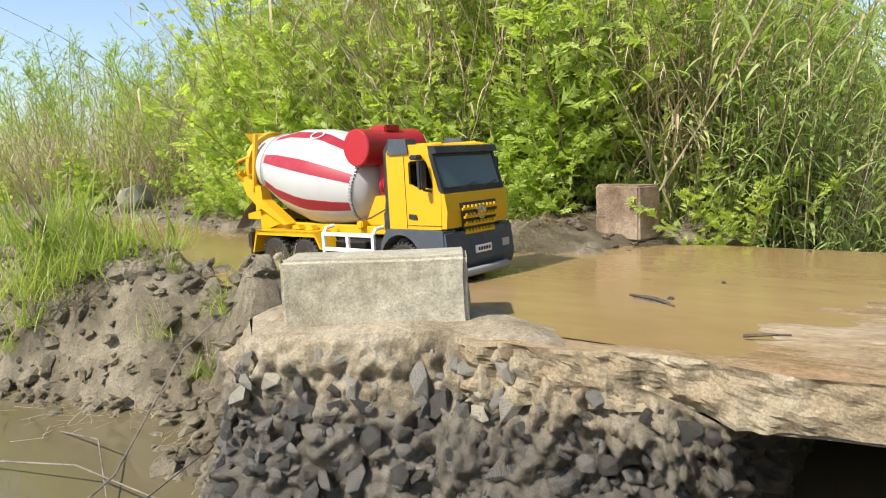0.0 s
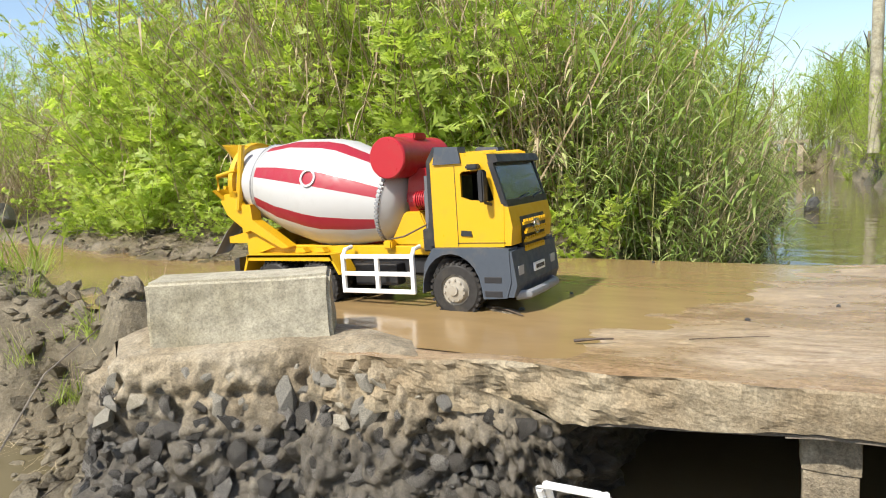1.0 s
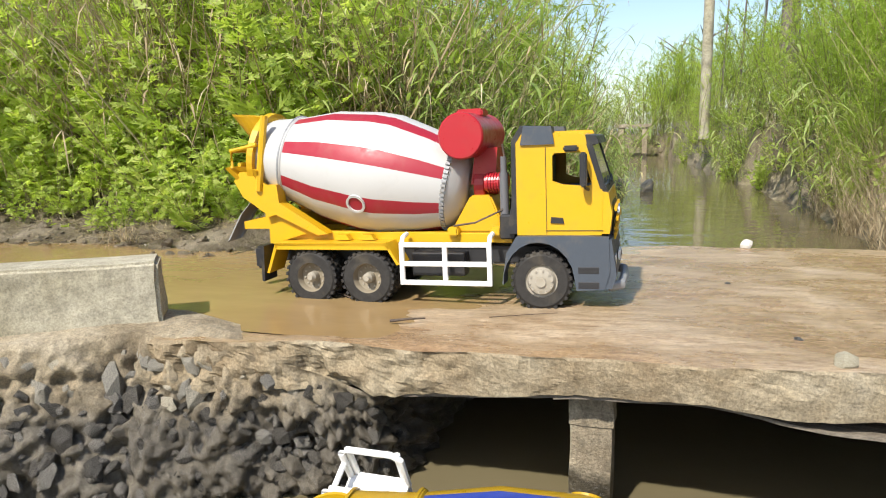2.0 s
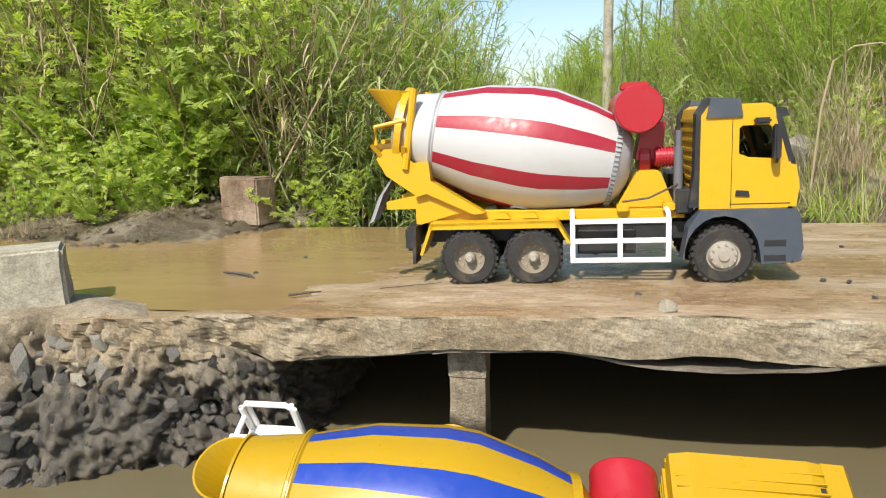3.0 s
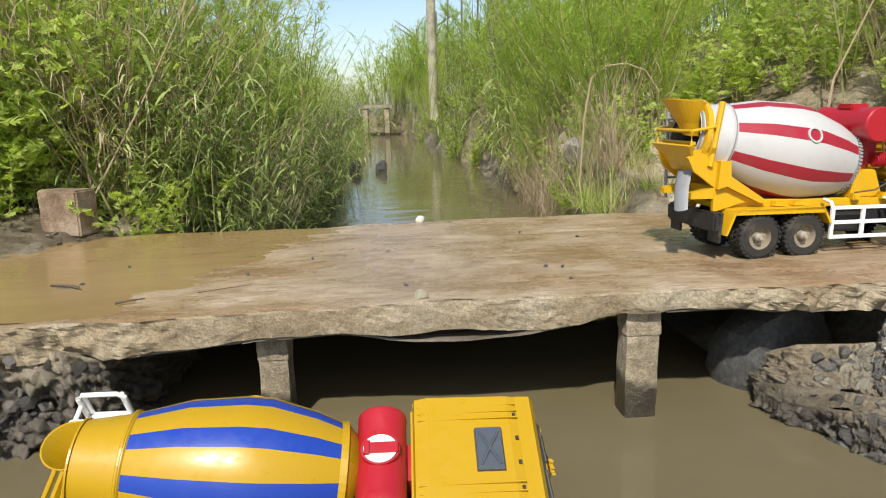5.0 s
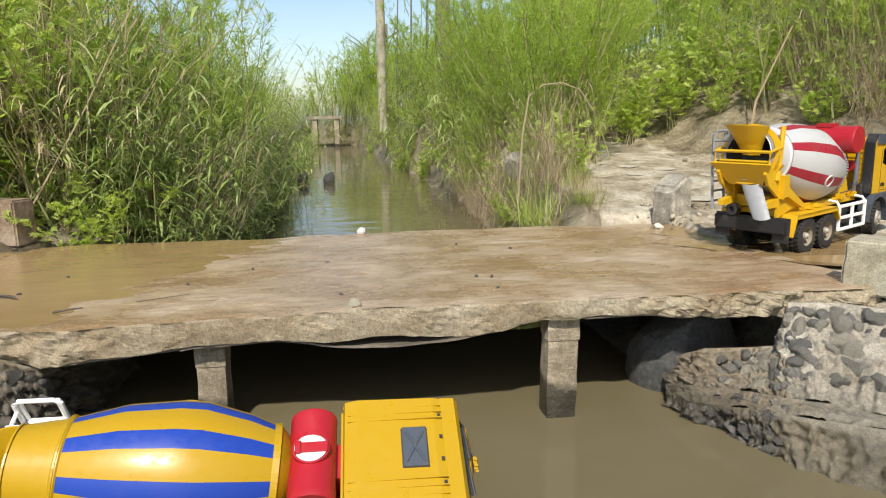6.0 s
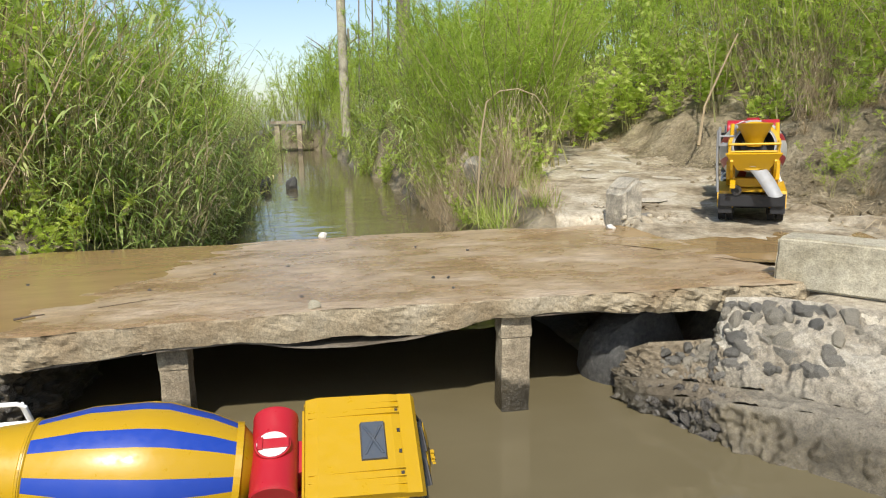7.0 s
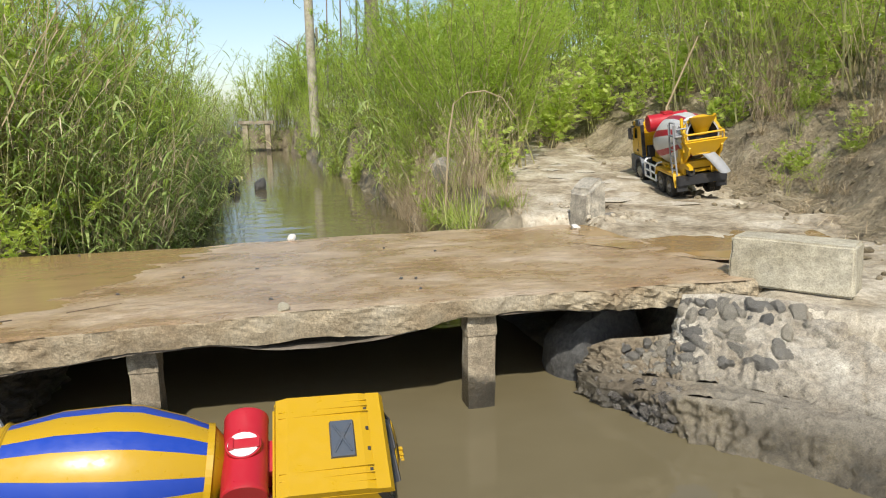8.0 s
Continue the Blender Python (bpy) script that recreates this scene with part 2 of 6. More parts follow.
nt.links.new(ramp(nt, patch, [(0.36, (0.17,) * 3), (0.5, (0.3,) * 3), (0.68, (0.62,) * 3)]), p.inputs["Roughness"])
n = bump(nt, p, fine_streak, 0.45, 0.0016)
n = bump(nt, p, streak, 0.3, 0.002, n)
bump(nt, p, grit, 0.4, 0.001, n)
M_SLAB = fine_mat("slab_edge", [(0.28, (0.15, 0.10, 0.055)), (0.42, (0.27, 0.21, 0.13)), (0.56, (0.33, 0.275, 0.185)), (0.7, (0.39, 0.34, 0.25)), (0.8, (0.5, 0.46, 0.37))], 9, 0.9, 22, 0.0012, 0.9)

M_YELLOW = paint("yellow_plastic", (0.58, 0.335, 0.008), 0.34)
M_YELLOW2 = paint("wet_yellow_plastic", (0.41, 0.245, 0.004), 0.33, 0.03)
M_DRUM_W = paint("white_drum", (0.47, 0.465, 0.45), 0.35, 0.12)
M_RED = paint("red_plastic", (0.36, 0.012, 0.02), 0.33, 0.1)
M_STRIPE = paint("crimson_stripe", (0.30, 0.014, 0.028), 0.4, 0.16)
M_PIPE = paint("dark_grey_pipe", (0.12, 0.12, 0.13), 0.5, 0.25)
M_BLUE = paint("blue_plastic", (0.012, 0.045, 0.30), 0.36, 0.02)
M_GREY = paint("blue_grey_plastic", (0.05, 0.062, 0.080), 0.5, 0.3)
M_BLACK = paint("black_plastic", (0.018, 0.018, 0.02), 0.45, 0.25)
M_RUBBER = paint("tyre_rubber", (0.022, 0.02, 0.018), 0.75, 0.35)
M_RIM = paint("dusty_rim", (0.22, 0.185, 0.13), 0.6, 0.7)
M_HUB = paint("grey_hub", (0.32, 0.29, 0.235), 0.45, 0.4)
M_RAIL = paint("white_rail", (0.8, 0.8, 0.78), 0.4, 0.1)
M_STEEL = paint("grey_metal", (0.27, 0.275, 0.28), 0.55, 0.35, 0.15)
M_CHROME = paint("chrome", (0.75, 0.76, 0.78), 0.18, 0.02, 1.0)
M_GLASS, nt, p = mat("dark_glass", 0.06)
p.inputs["Base Color"].default_value = (0.09, 0.12, 0.105, 1)
p.inputs["Transmission Weight"].default_value = 0.35
M_LAMP, nt, p = mat("lamp_glass", 0.1)
p.inputs["Base Color"].default_value = (0.35, 0.36, 0.36, 1)

M_FEATHER = leaf_mat("feathery_leaf", [(0.0, (0.19, 0.28, 0.03)), (0.5, (0.36, 0.47, 0.07)), (1.0, (0.54, 0.6, 0.14))], 0.55)
M_REED = leaf_mat("reed_leaf", [(0.0, (0.18, 0.26, 0.06)), (0.5, (0.34, 0.43, 0.135)), (0.8, (0.48, 0.53, 0.22)), (1.0, (0.66, 0.58, 0.34))], 0.45)
M_HERB = leaf_mat("herb_leaf", [(0.0, (0.24, 0.32, 0.05)), (0.5, (0.43, 0.52, 0.12)), (1.0, (0.6, 0.62, 0.22))], 0.55)
M_GRASS = leaf_mat("grass_blade", [(0.0, (0.19, 0.27, 0.04)), (0.6, (0.36, 0.43, 0.09)), (1.0, (0.54, 0.5, 0.24))], 0.42)
M_STRAW = leaf_mat("dry_stalk", [(0.0, (0.18, 0.125, 0.07)), (0.5, (0.39, 0.305, 0.19)), (1.0, (0.64, 0.54, 0.38))], 0.15, 0.8)
M_STEM = leaf_mat("green_stem", [(0.0, (0.10, 0.11, 0.03)), (0.6, (0.24, 0.23, 0.09)), (1.0, (0.38, 0.3, 0.17))], 0.05, 0.7)
M_BARK = fine_mat("bark", [(0.3, (0.11, 0.09, 0.07)), (0.7, (0.3, 0.26, 0.21))], 12, 0.9, 6, 0.004)


# ---------- mesh helpers ----------
def part(name, bm, material, parent=None, label="", smooth_faces=False, crease=34):
    """Links a bmesh as one mesh object, under a thing or a part."""
    me = bpy.data.meshes.new(name)
    bmesh.ops.recalc_face_normals(bm, faces=bm.faces)
    bm.to_mesh(me)
    bm.free()
    for m in material if isinstance(material, (list, tuple)) else [material]:
        me.materials.append(m)
    if smooth_faces:
        me.shade_smooth()
        me.set_sharp_from_angle(angle=radians(crease))
    ob = new(name, me)
    if parent:
        ob.parent = parent
    if label:
        ob["label"] = label
    return ob


def raw(name, verts, faces, material, parent=None, smooth_faces=False):
    me = bpy.data.meshes.new(name)
    me.from_pydata([tuple(v) for v in verts], [], faces)
    me.materials.append(material)
    if smooth_faces:
        me.shade_smooth()
    ob = new(name, me)
    if parent:
        ob.parent = parent
    return ob


def bevel(bm, w, seg=2, angle=30):
    edges = [e for e in bm.edges if len(e.link_faces) == 2 and e.calc_face_angle(0) > radians(angle)]
    bmesh.ops.bevel(bm, geom=edges, offset=w, segments=seg, affect="EDGES", clamp_overlap=True)
    return bm


def box(bm, c, s, m=None):
    r = bmesh.ops.create_cube(bm, size=1)["verts"]
    mm = Matrix.Translation(c) @ (m or Matrix()) @ Matrix.Diagonal((*s, 1))
    bmesh.ops.transform(bm, matrix=mm, verts=r)
    return bm


def prism(bm, pts, y0, y1):
    """A polygon in x, z carried from y0 to y1."""
    a, b = [bm.verts.new((x, y0, z)) for x, z in pts], [bm.verts.new((x, y1, z)) for x, z in pts]
    bm.faces.new(a)
    bm.faces.new(b[::-1])
    for i in range(len(pts)):
        j = (i + 1) % len(pts)
        bm.faces.new((a[i], b[i], b[j], a[j]))
    return bm


def ring_prism(bm, outer, inner, y0, y1):
    """A panel with one opening: outer and inner loops have the same count."""
    n = len(outer)
    L = [[bm.verts.new((x, y, z)) for x, z in loop] for loop in (outer, inner) for y in (y0, y1)]
    o0, o1, i0, i1 = L
    for k in range(n):
        j = (k + 1) % n
        bm.faces.new((o0[k], o0[j], i0[j], i0[k]))
        bm.faces.new((o1[k], i1[k], i1[j], o1[j]))
        bm.faces.new((o0[k], o1[k], o1[j], o0[j]))
        bm.faces.new((i0[k], i0[j], i1[j], i1[k]))
    return bm


def tube(bm, pts, r, seg=8, r1=None):
    """A round bar along a line of points, with closed ends."""
    pts = [Vector(q) for q in pts]
    rings = []
    for k, q in enumerate(pts):
        d = (pts[min(k + 1, len(pts) - 1)] - pts[max(k - 1, 0)]).normalized()
        u = d.cross(Vector((0, 0, 1)) if abs(d.z) < 0.9 else Vector((1, 0, 0))).normalized()
        v = d.cross(u)
        rr = r if r1 is None else r + (r1 - r) * k / (len(pts) - 1)
        rings.append([bm.verts.new(q + rr * (math.cos(2 * math.pi * i / seg) * u + math.sin(2 * math.pi * i / seg) * v)) for i in range(seg)])
    for a, b in zip(rings, rings[1:]):
        for i in range(seg):
            j = (i + 1) % seg
            bm.faces.new((a[i], a[j], b[j], b[i]))
    bm.faces.new(rings[0][::-1])
    bm.faces.new(rings[-1])
    return bm


def lathe(bm, prof, seg=48, m=None, closed=True):
    """A profile of (place along the x axis, radius) turned round the x axis. Returns the faces, ring by ring."""
    rings = []
    for a, r in prof:
        rings.append([bm.verts.new((a, r * math.cos(2 * math.pi * i / seg), r * math.sin(2 * math.pi * i / seg))) for i in range(seg)])
    out = []
    for a, b in zip(rings, rings[1:]):
        out.append([bm.faces.new((a[i], a[(i + 1) % seg], b[(i + 1) % seg], b[i])) for i in range(seg)])
    if closed:
        bm.faces.new(rings[0][::-1])
        bm.faces.new(rings[-1])
    if m:
        bmesh.ops.transform(bm, matrix=m, verts=[v for g in rings for v in g])
    return out


def thing(name, label, category, group="", kind=""):
    ob = new(name)
    return tagged(ob, label, category, group, kind)


TO_Y = Matrix.Rotation(radians(90), 4, "Z")      # turns the x axis onto y
TO_Z = Matrix.Rotation(radians(-90), 4, "Y")     # turns the x axis onto z


# ---------- ground ----------
WATER_EDGE = [(-9, -0.35), (-1.64, -0.17), (-1.3, -0.11), (-1.14, -0.08), (-1.02, -0.15), (-0.91, -0.19), (-0.72, -0.13), (-0.61, -0.04), (-0.47, 0.14), (-0.47, 0.7),
              (-0.52, 1.2), (-0.56, 1.75), (-0.50, 2.7), (-0.58, 4.5), (-0.68, 6.2), (-0.78, 10.3), (-0.2, 10.3), (0.14, 7.6), (0.42, 4.2), (0.5, 3.0),
              (0.53, 1.66), (0.44, 0.9), (0.46, 0.5), (0.5, 0.12), (0.62, -0.035), (0.70, -0.14), (0.80, -0.32), (0.93, -0.55), (1.05, -0.8), (1.2, -3.2), (-9, -3.2)]
PUDDLE_EDGE = [(-9, 0.6), (-4.2, 0.55), (-3.5, 0.62), (-3.0, 0.78), (-2.7, 0.72), (-2.1, 0.57), (-1.7, 0.5), (-1.2, 0.44), (-0.93, 0.45), (-0.74, 0.60), (-0.62, 0.8), (-0.5, 0.8), (-0.5, -0.03),
               (-0.72, 0.0), (-0.9, 0.03), (-1.06, 0.05), (-1.19, 0.04), (-1.67, 0.11), (-2.03, 0.07), (-4.0, 0.1), (-9, 0.3)]


def inside_dist(px, py, poly):
    """Distance to the outline: positive inside."""
    px, py = np.asarray(px, float), np.asarray(py, float)
    best, ins = np.full(px.shape, 1e9), np.zeros(px.shape, bool)
    n = len(poly)
    for i in range(n):
        (ax, ay), (bx, by) = poly[i], poly[(i + 1) % n]
        dx, dy = bx - ax, by - ay
        t = np.clip(((px - ax) * dx + (py - ay) * dy) / (dx * dx + dy * dy), 0, 1)
        best = np.minimum(best, np.hypot(px - ax - t * dx, py - ay - t * dy))
        if ay != by:
            ins ^= ((ay > py) != (by > py)) & (px < ax + (py - ay) / (by - ay) * dx)
    return np.where(ins, best, -best)


def ground_z(x, y):
    x, y = np.asarray(x, float), np.asarray(y, float)
    wob = 0.03 * fbm(x, y, 0.22, 3, 5)
    far = np.clip((np.hypot(x, y) - 1.5) / 3, 0, 1)
    sd = -inside_dist(x, y, WATER_EDGE) + wob * (0.5 + 2 * far)          # land positive
    pud = inside_dist(x, y, PUDDLE_EDGE) + wob * 0.6
    # land on the left: a low mud ridge in front of the puddle, a bank with bushes behind it
    back = smooth(0.0, 0.5, -pud) * smooth(0.3, 0.5, y)
    left = -0.005 + 0.02 * smooth(0, 0.12, -pud) + 0.02 * back + 0.09 * smooth(0.5, 2.5, y - 0.6)
    left = np.where(pud > 0, -0.02 - 0.035 * smooth(0, 0.12, pud) - 0.025 * y, np.where(y > 0.3, left - 0.03 * (1 - back), left))
    # land on the right: the track climbs beside the channel, a hillside stands beyond it
    road = np.interp(y, [-3, 0.0, 0.4, 0.65, 0.95, 1.4, 2.0, 4.0, 9.0], [0.0, -0.014, -0.014, 0.0, 0.02, 0.055, 0.10, 0.2, 0.3])
    edge = np.interp(y, [-3, -0.2, 0.2, 0.6, 0.95, 1.4, 2.0, 4.0, 9.0], [1.35, 1.3, 1.3, 1.38, 1.46, 1.46, 1.4, 1.2, 1.0])
    d = np.maximum(x - edge + 0.08 * fbm(x, y, 0.4, 3, 9), 0)
    right = road + 0.75 * (1 - np.exp(-d / 1.1)) * smooth(0, 0.25, d)
    land = np.where(x < -0.05, left, right)
    land = land + fbm(x, y, 0.16, 4, 2) * np.where(x < -0.05, 0.014, 0.006) + np.where((x < -0.05) & (pud < 0), 0.016 * np.abs(fbm(x, y, 0.055, 4, 4)) - 0.006, 0) + np.where(x > 1.3, 0.03 * fbm(x, y, 0.2, 4, 6), 0)
    under = smooth(-0.12, -0.02, y) * smooth(0.80, 0.70, y) * smooth(-0.76, -0.66, x) * smooth(0.80, 0.70, x)
    land = land * (1 - under) + (-0.16) * under
    south = smooth(-3.1, -4.5, y)
    slope = np.where((x < -0.95) & (y < 0.3), 0.10, np.where((x > 0.4) & (y < 0.3), 0.05, 0.16))
    h = WATER + (land - WATER) * smooth(-0.01, 1, sd / slope)
    h = h + np.where((x < -0.9) & (sd > 0.01) & (sd < 0.2), 0.022 * fbm(x, y, 0.05, 4, 8), 0)
    h = np.where(sd < 0, WATER - 0.16 * smooth(0, 0.3, -sd), h)
    return np.where(south > 0, h * (1 - south) + 0.15 * south, h)


def spaced(stops):
    out = []
    for (a, b, s) in stops:
        out += list(np.arange(a, b, s))
    return np.array(out + [stops[-1][1]])


gx = spaced([(-400, -60, 40), (-60, -12, 6), (-12, -4, 0.5), (-4, -2.2, 0.06), (-2.2, -0.3, 0.014), (-0.3, 0.4, 0.05), (0.4, 1.9, 0.018), (1.9, 4, 0.08), (4, 12, 0.5), (12, 60, 6), (60, 400, 40)])
gy = spaced([(-400, -60, 40), (-60, -6, 4), (-6, -0.6, 0.15), (-0.6, 1.1, 0.014), (1.1, 2.4, 0.03), (2.4, 6, 0.1), (6, 12, 0.3), (12, 60, 6), (60, 400, 40)])
X, Y = np.meshgrid(gx, gy)
Z = ground_z(X, Y)
nx, ny = len(gx), len(gy)
idx = np.arange(nx * ny).reshape(ny, nx)
quads = np.stack([idx[:-1, :-1], idx[:-1, 1:], idx[1:, 1:], idx[1:, :-1]], -1).reshape(-1, 4)
ground = raw("ground", np.stack([X, Y, Z], -1).reshape(-1, 3), quads.tolist(), M_MUD, smooth_faces=True)
ground.data.materials.append(M_TRACK)
mid = quads[:, 0]
gxm, gym = X.reshape(-1)[mid], Y.reshape(-1)[mid]
hill_x = np.interp(gym, [-3, 0.2, 0.6, 0.95, 1.4, 2.0, 4.0], [1.25, 1.25, 1.33, 1.42, 1.42, 1.38, 1.2]) + 0.06 * fbm(gxm, gym, 0.15, 3, 14)
kind_index = np.where((gxm > 0.62) & (gym > -1.5) & (gym < 9), np.where(gxm > hill_x, 2, 1), 0)
ground.data.materials.append(M_HILL)
ground.data.materials.append(M_BANK)
kind_index = np.where((gxm < -0.05) & (gym > 0.3), 3, kind_index)
ground.data.polygons.foreach_set("material_index", kind_index.astype(np.int32))
tagged(ground, "brown muddy ground with wet banks and a packed earth track", "ground", kind="structure")


def sheet(name, x0, x1, y0, y1, zf, material, nx=2, ny=2):
    xs, ys = np.linspace(x0, x1, nx), np.linspace(y0, y1, ny)
    XX, YY = np.meshgrid(xs, ys)
    q = np.arange(nx * ny).reshape(ny, nx)
    f = np.stack([q[:-1, :-1], q[:-1, 1:], q[1:, 1:], q[1:, :-1]], -1).reshape(-1, 4)
    return raw(name, np.stack([XX, YY, zf(XX, YY)], -1).reshape(-1, 3), f.tolist(), material)


tagged(sheet("water", -9, 2, -4, 12, lambda a, b: a * 0 + WATER, M_WATER), "murky brown-green water standing in the channel", "water", kind="structure")
PUDDLE_SHEET = [(-9, 0.7), (-4.2, 0.64), (-3.5, 0.72), (-3.0, 0.9), (-2.6, 0.84), (-2.1, 0.66), (-1.7, 0.6), (-1.2, 0.55), (-0.93, 0.56), (-0.78, 0.70), (-0.64, 0.745), (-0.1, 0.735), (-0.1, -0.03),
                (-0.6, -0.025), (-0.66, 0.0), (-0.9, 0.015), (-1.06, 0.0), (-1.19, 0.0), (-1.67, 0.05), (-2.03, 0.0), (-4.0, 0.02), (-9, 0.2)]
bm = bmesh.new()
bm.faces.new([bm.verts.new((a, b, float(puddle_z(a, b)))) for a, b in PUDDLE_SHEET])
bmesh.ops.triangulate(bm, faces=bm.faces)
puddle = part("puddle_water", bm, M_PUDDLE)
tagged(puddle, "shallow brown flood water over the deck and mud", "puddle", kind="structure")

PATCH = [(0.79, 0.14), (0.95, 0.10), (1.18, 0.2), (1.28, 0.5), (1.15, 0.74), (0.95, 0.82), (0.86, 0.74), (0.74, 0.70), (0.66, 0.62), (0.71, 0.52), (0.63, 0.44), (0.70, 0.34), (0.74, 0.24)]
bm = bmesh.new()
bm.faces.new([bm.verts.new((a, b, -0.0085 - 0.003 * (b < 0.3) if a > 0.85 else float(deck_z(a, b)) + 0.0008)) for a, b in PATCH])
bmesh.ops.triangulate(bm, faces=bm.faces)
tagged(part("puddle_water", bm, M_PUDDLE), "brown puddle at the end of the deck on the track", "puddle", kind="structure")

# ---------- bridge ----------
NEAR, FAR, END_L, END_R = -0.045, 0.755, -0.66, 0.80


def slab_bottom(x):
    return np.interp(x, [-0.7, -0.54, -0.46, -0.38, -0.3, -0.22, -0.11, -0.045, 0.02, 0.09, 0.14, 0.21, 0.275, 0.43, 0.53, 0.62, 0.75],
                     [-0.066, -0.062, -0.061, -0.058, -0.050, -0.042, -0.037, -0.043, -0.040, -0.044, -0.048, -0.040, -0.028, -0.028, -0.034, -0.040, -0.05])


bridge = thing("bridge", "weathered concrete slab bridge stained with brown mud", "bridge", kind="structure")
sx, sy = np.linspace(END_L, END_R, 260), np.linspace(NEAR, FAR, 60)
bm = bmesh.new()
top = [[None] * len(sx) for _ in sy]
for j, yy in enumerate(sy):
    for i, xx in enumerate(sx):
        y2 = yy
        if j == 0:
            y2 += 0.0035 * fbm(xx, 0.0, 0.05, 4, 21) - 0.03 * smooth(-0.45, -0.6, xx)
        if j == len(sy) - 1:
            y2 += 0.012 * fbm(xx, 3.0, 0.12, 3, 22)
        zz = float(deck_z(xx, y2)) + 0.004 * float(smooth(-0.36, -0.48, xx)) * math.exp(-((yy - NEAR) / 0.026) ** 2) * (1 + 0.4 * float(fbm(xx, yy, 0.04, 3, 27))) + 0.0016 * fbm(xx, yy * 2.5, 0.12, 3, 23) - (0.001 if j == 0 else 0)
        top[j][i] = bm.verts.new((xx, y2, zz))
for j in range(len(sy) - 1):
    for i in range(len(sx) - 1):
        bm.faces.new((top[j][i], top[j][i + 1], top[j + 1][i + 1], top[j + 1][i]))
part("deck", bm, M_DECK, bridge, "worn wet concrete deck with brown streaks", True, 180)
# the rough front face and the underside of the slab
bm = bmesh.new()
rows = []
NR = 16
for k in range(NR + 1):
    f = k / NR
    row = []
    for i, xx in enumerate(sx):
        y0 = NEAR + 0.0035 * fbm(xx, 0.0, 0.05, 4, 21) - 0.03 * smooth(-0.45, -0.6, xx)
        zt = float(deck_z(xx, y0)) - 0.001 + 0.0016 * float(fbm(xx, NEAR * 2.5, 0.12, 3, 23)) + 0.004 * float(smooth(-0.36, -0.48, xx)) * (1 + 0.4 * float(fbm(xx, NEAR, 0.04, 3, 27)))
        zb = float(slab_bottom(xx)) + (0.0022 + 0.003 * float(smooth(0.3, 0.5, xx)) + 0.003 * float(smooth(-0.35, -0.5, xx))) * fbm(xx, 1.0, 0.05, 5, 24)
        z = zt + (zb - zt) * f
        rugged = 0.0016 + 0.0065 * smooth(-0.25, -0.5, xx) + 0.006 * smooth(0.35, 0.5, xx)
        yy = y0 + (0 if k == 0 else -0.0015 + rugged * fbm(xx, z, 0.02, 4, 25) + 0.0022 * float(smooth(0.1, 0.5, float(fbm(xx, z * 1.3, 0.05, 4, 26))))) + 0.004 * f * f
        row.append(bm.verts.new((xx, yy, z)))
    rows.append(row)
rows.append([bm.verts.new((xx, FAR - 0.002, float(deck_z(xx, FAR)) - 0.06)) for xx in sx])
rows.append([bm.verts.new((xx, FAR + 0.012 * fbm(xx, 3.0, 0.12, 3, 22), float(deck_z(xx, FAR)) - 0.001)) for xx in sx])
for a, b in zip(rows, rows[1:]):
    for i in range(len(sx) - 1):
        bm.faces.new((a[i], b[i], b[i + 1], a[i + 1]))
part("slab", bm, M_SLAB, bridge, "crumbling slab edge of rough brown concrete")
# thin warped boards left under the slab
for x0, x1, dz, yy in ((-0.42, -0.2, -0.003, -0.036), (-0.24, 0.2, -0.004, -0.038), (0.16, 0.29, -0.003, -0.03), (0.33, 0.50, -0.003, -0.035)):
    bm = bmesh.new()
    rr = []
    for xx in np.linspace(x0, x1, 26):
        sag = dz - 0.013 * math.exp(-((xx - 0.03) / 0.075) ** 2)
        zb = float(slab_bottom(xx)) + sag + 0.002 * float(fbm(xx, 7.0, 0.1, 2, 31))
        rr.append([bm.verts.new((xx, y_, zb + h_)) for y_, h_ in ((yy, 0), (yy, 0.003), (0.72, -0.005), (0.72, -0.008))])
    for a, b in zip(rr, rr[1:]):
        for i in range(4):
            bm.faces.new((a[i], a[(i + 1) % 4], b[(i + 1) % 4], b[i]))
    part("formwork_board", bm, M_BOARD, bridge, "thin warped board under the slab")


def post(x, y, w, ztop, zjoint, lean=0.0):
    """A square post with a wider rough cap."""
    ob = thing("bridge_post", "square concrete bridge post with a dark wet foot in the water", "post", "posts under the bridge", "structure")
    ob.location = (x, y, 0)
    for nm, z0, z1, ww in (("shaft", -0.42, zjoint, w), ("cap", zjoint + 0.001, ztop, w * 1.06)):
        bm = bmesh.new()
        for k in range(14):
            z = z0 + (z1 - z0) * k / 13
            o = Vector((lean * z, 0, z))
            q = []
            for a in range(12):
                e = a / 12 * 4
                s_, f_ = int(e), e - int(e)
                cx = [(-1 + 2 * f_, -1), (1, -1 + 2 * f_), (1 - 2 * f_, 1), (-1, 1 - 2 * f_)][s_]
                n_ = 1 + 0.05 * float(fbm(cx[0] * 0.03 + x, z + cx[1] * 0.03, 0.03, 3, 41))
                cr = 0.96 if abs(cx[0]) == abs(cx[1]) else 1
                q.append(bm.verts.new(o + Vector((cx[0] * ww / 2 * n_ * cr, cx[1] * ww / 2 * n_ * cr, 0))))
            if k:
                for a in range(12):
                    bm.faces.new((prev[a], prev[(a + 1) % 12], q[(a + 1) % 12], q[a]))
            else:
                bm.faces.new(q[::-1])
            prev = q
        bm.faces.new(prev)
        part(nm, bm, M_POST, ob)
    return ob


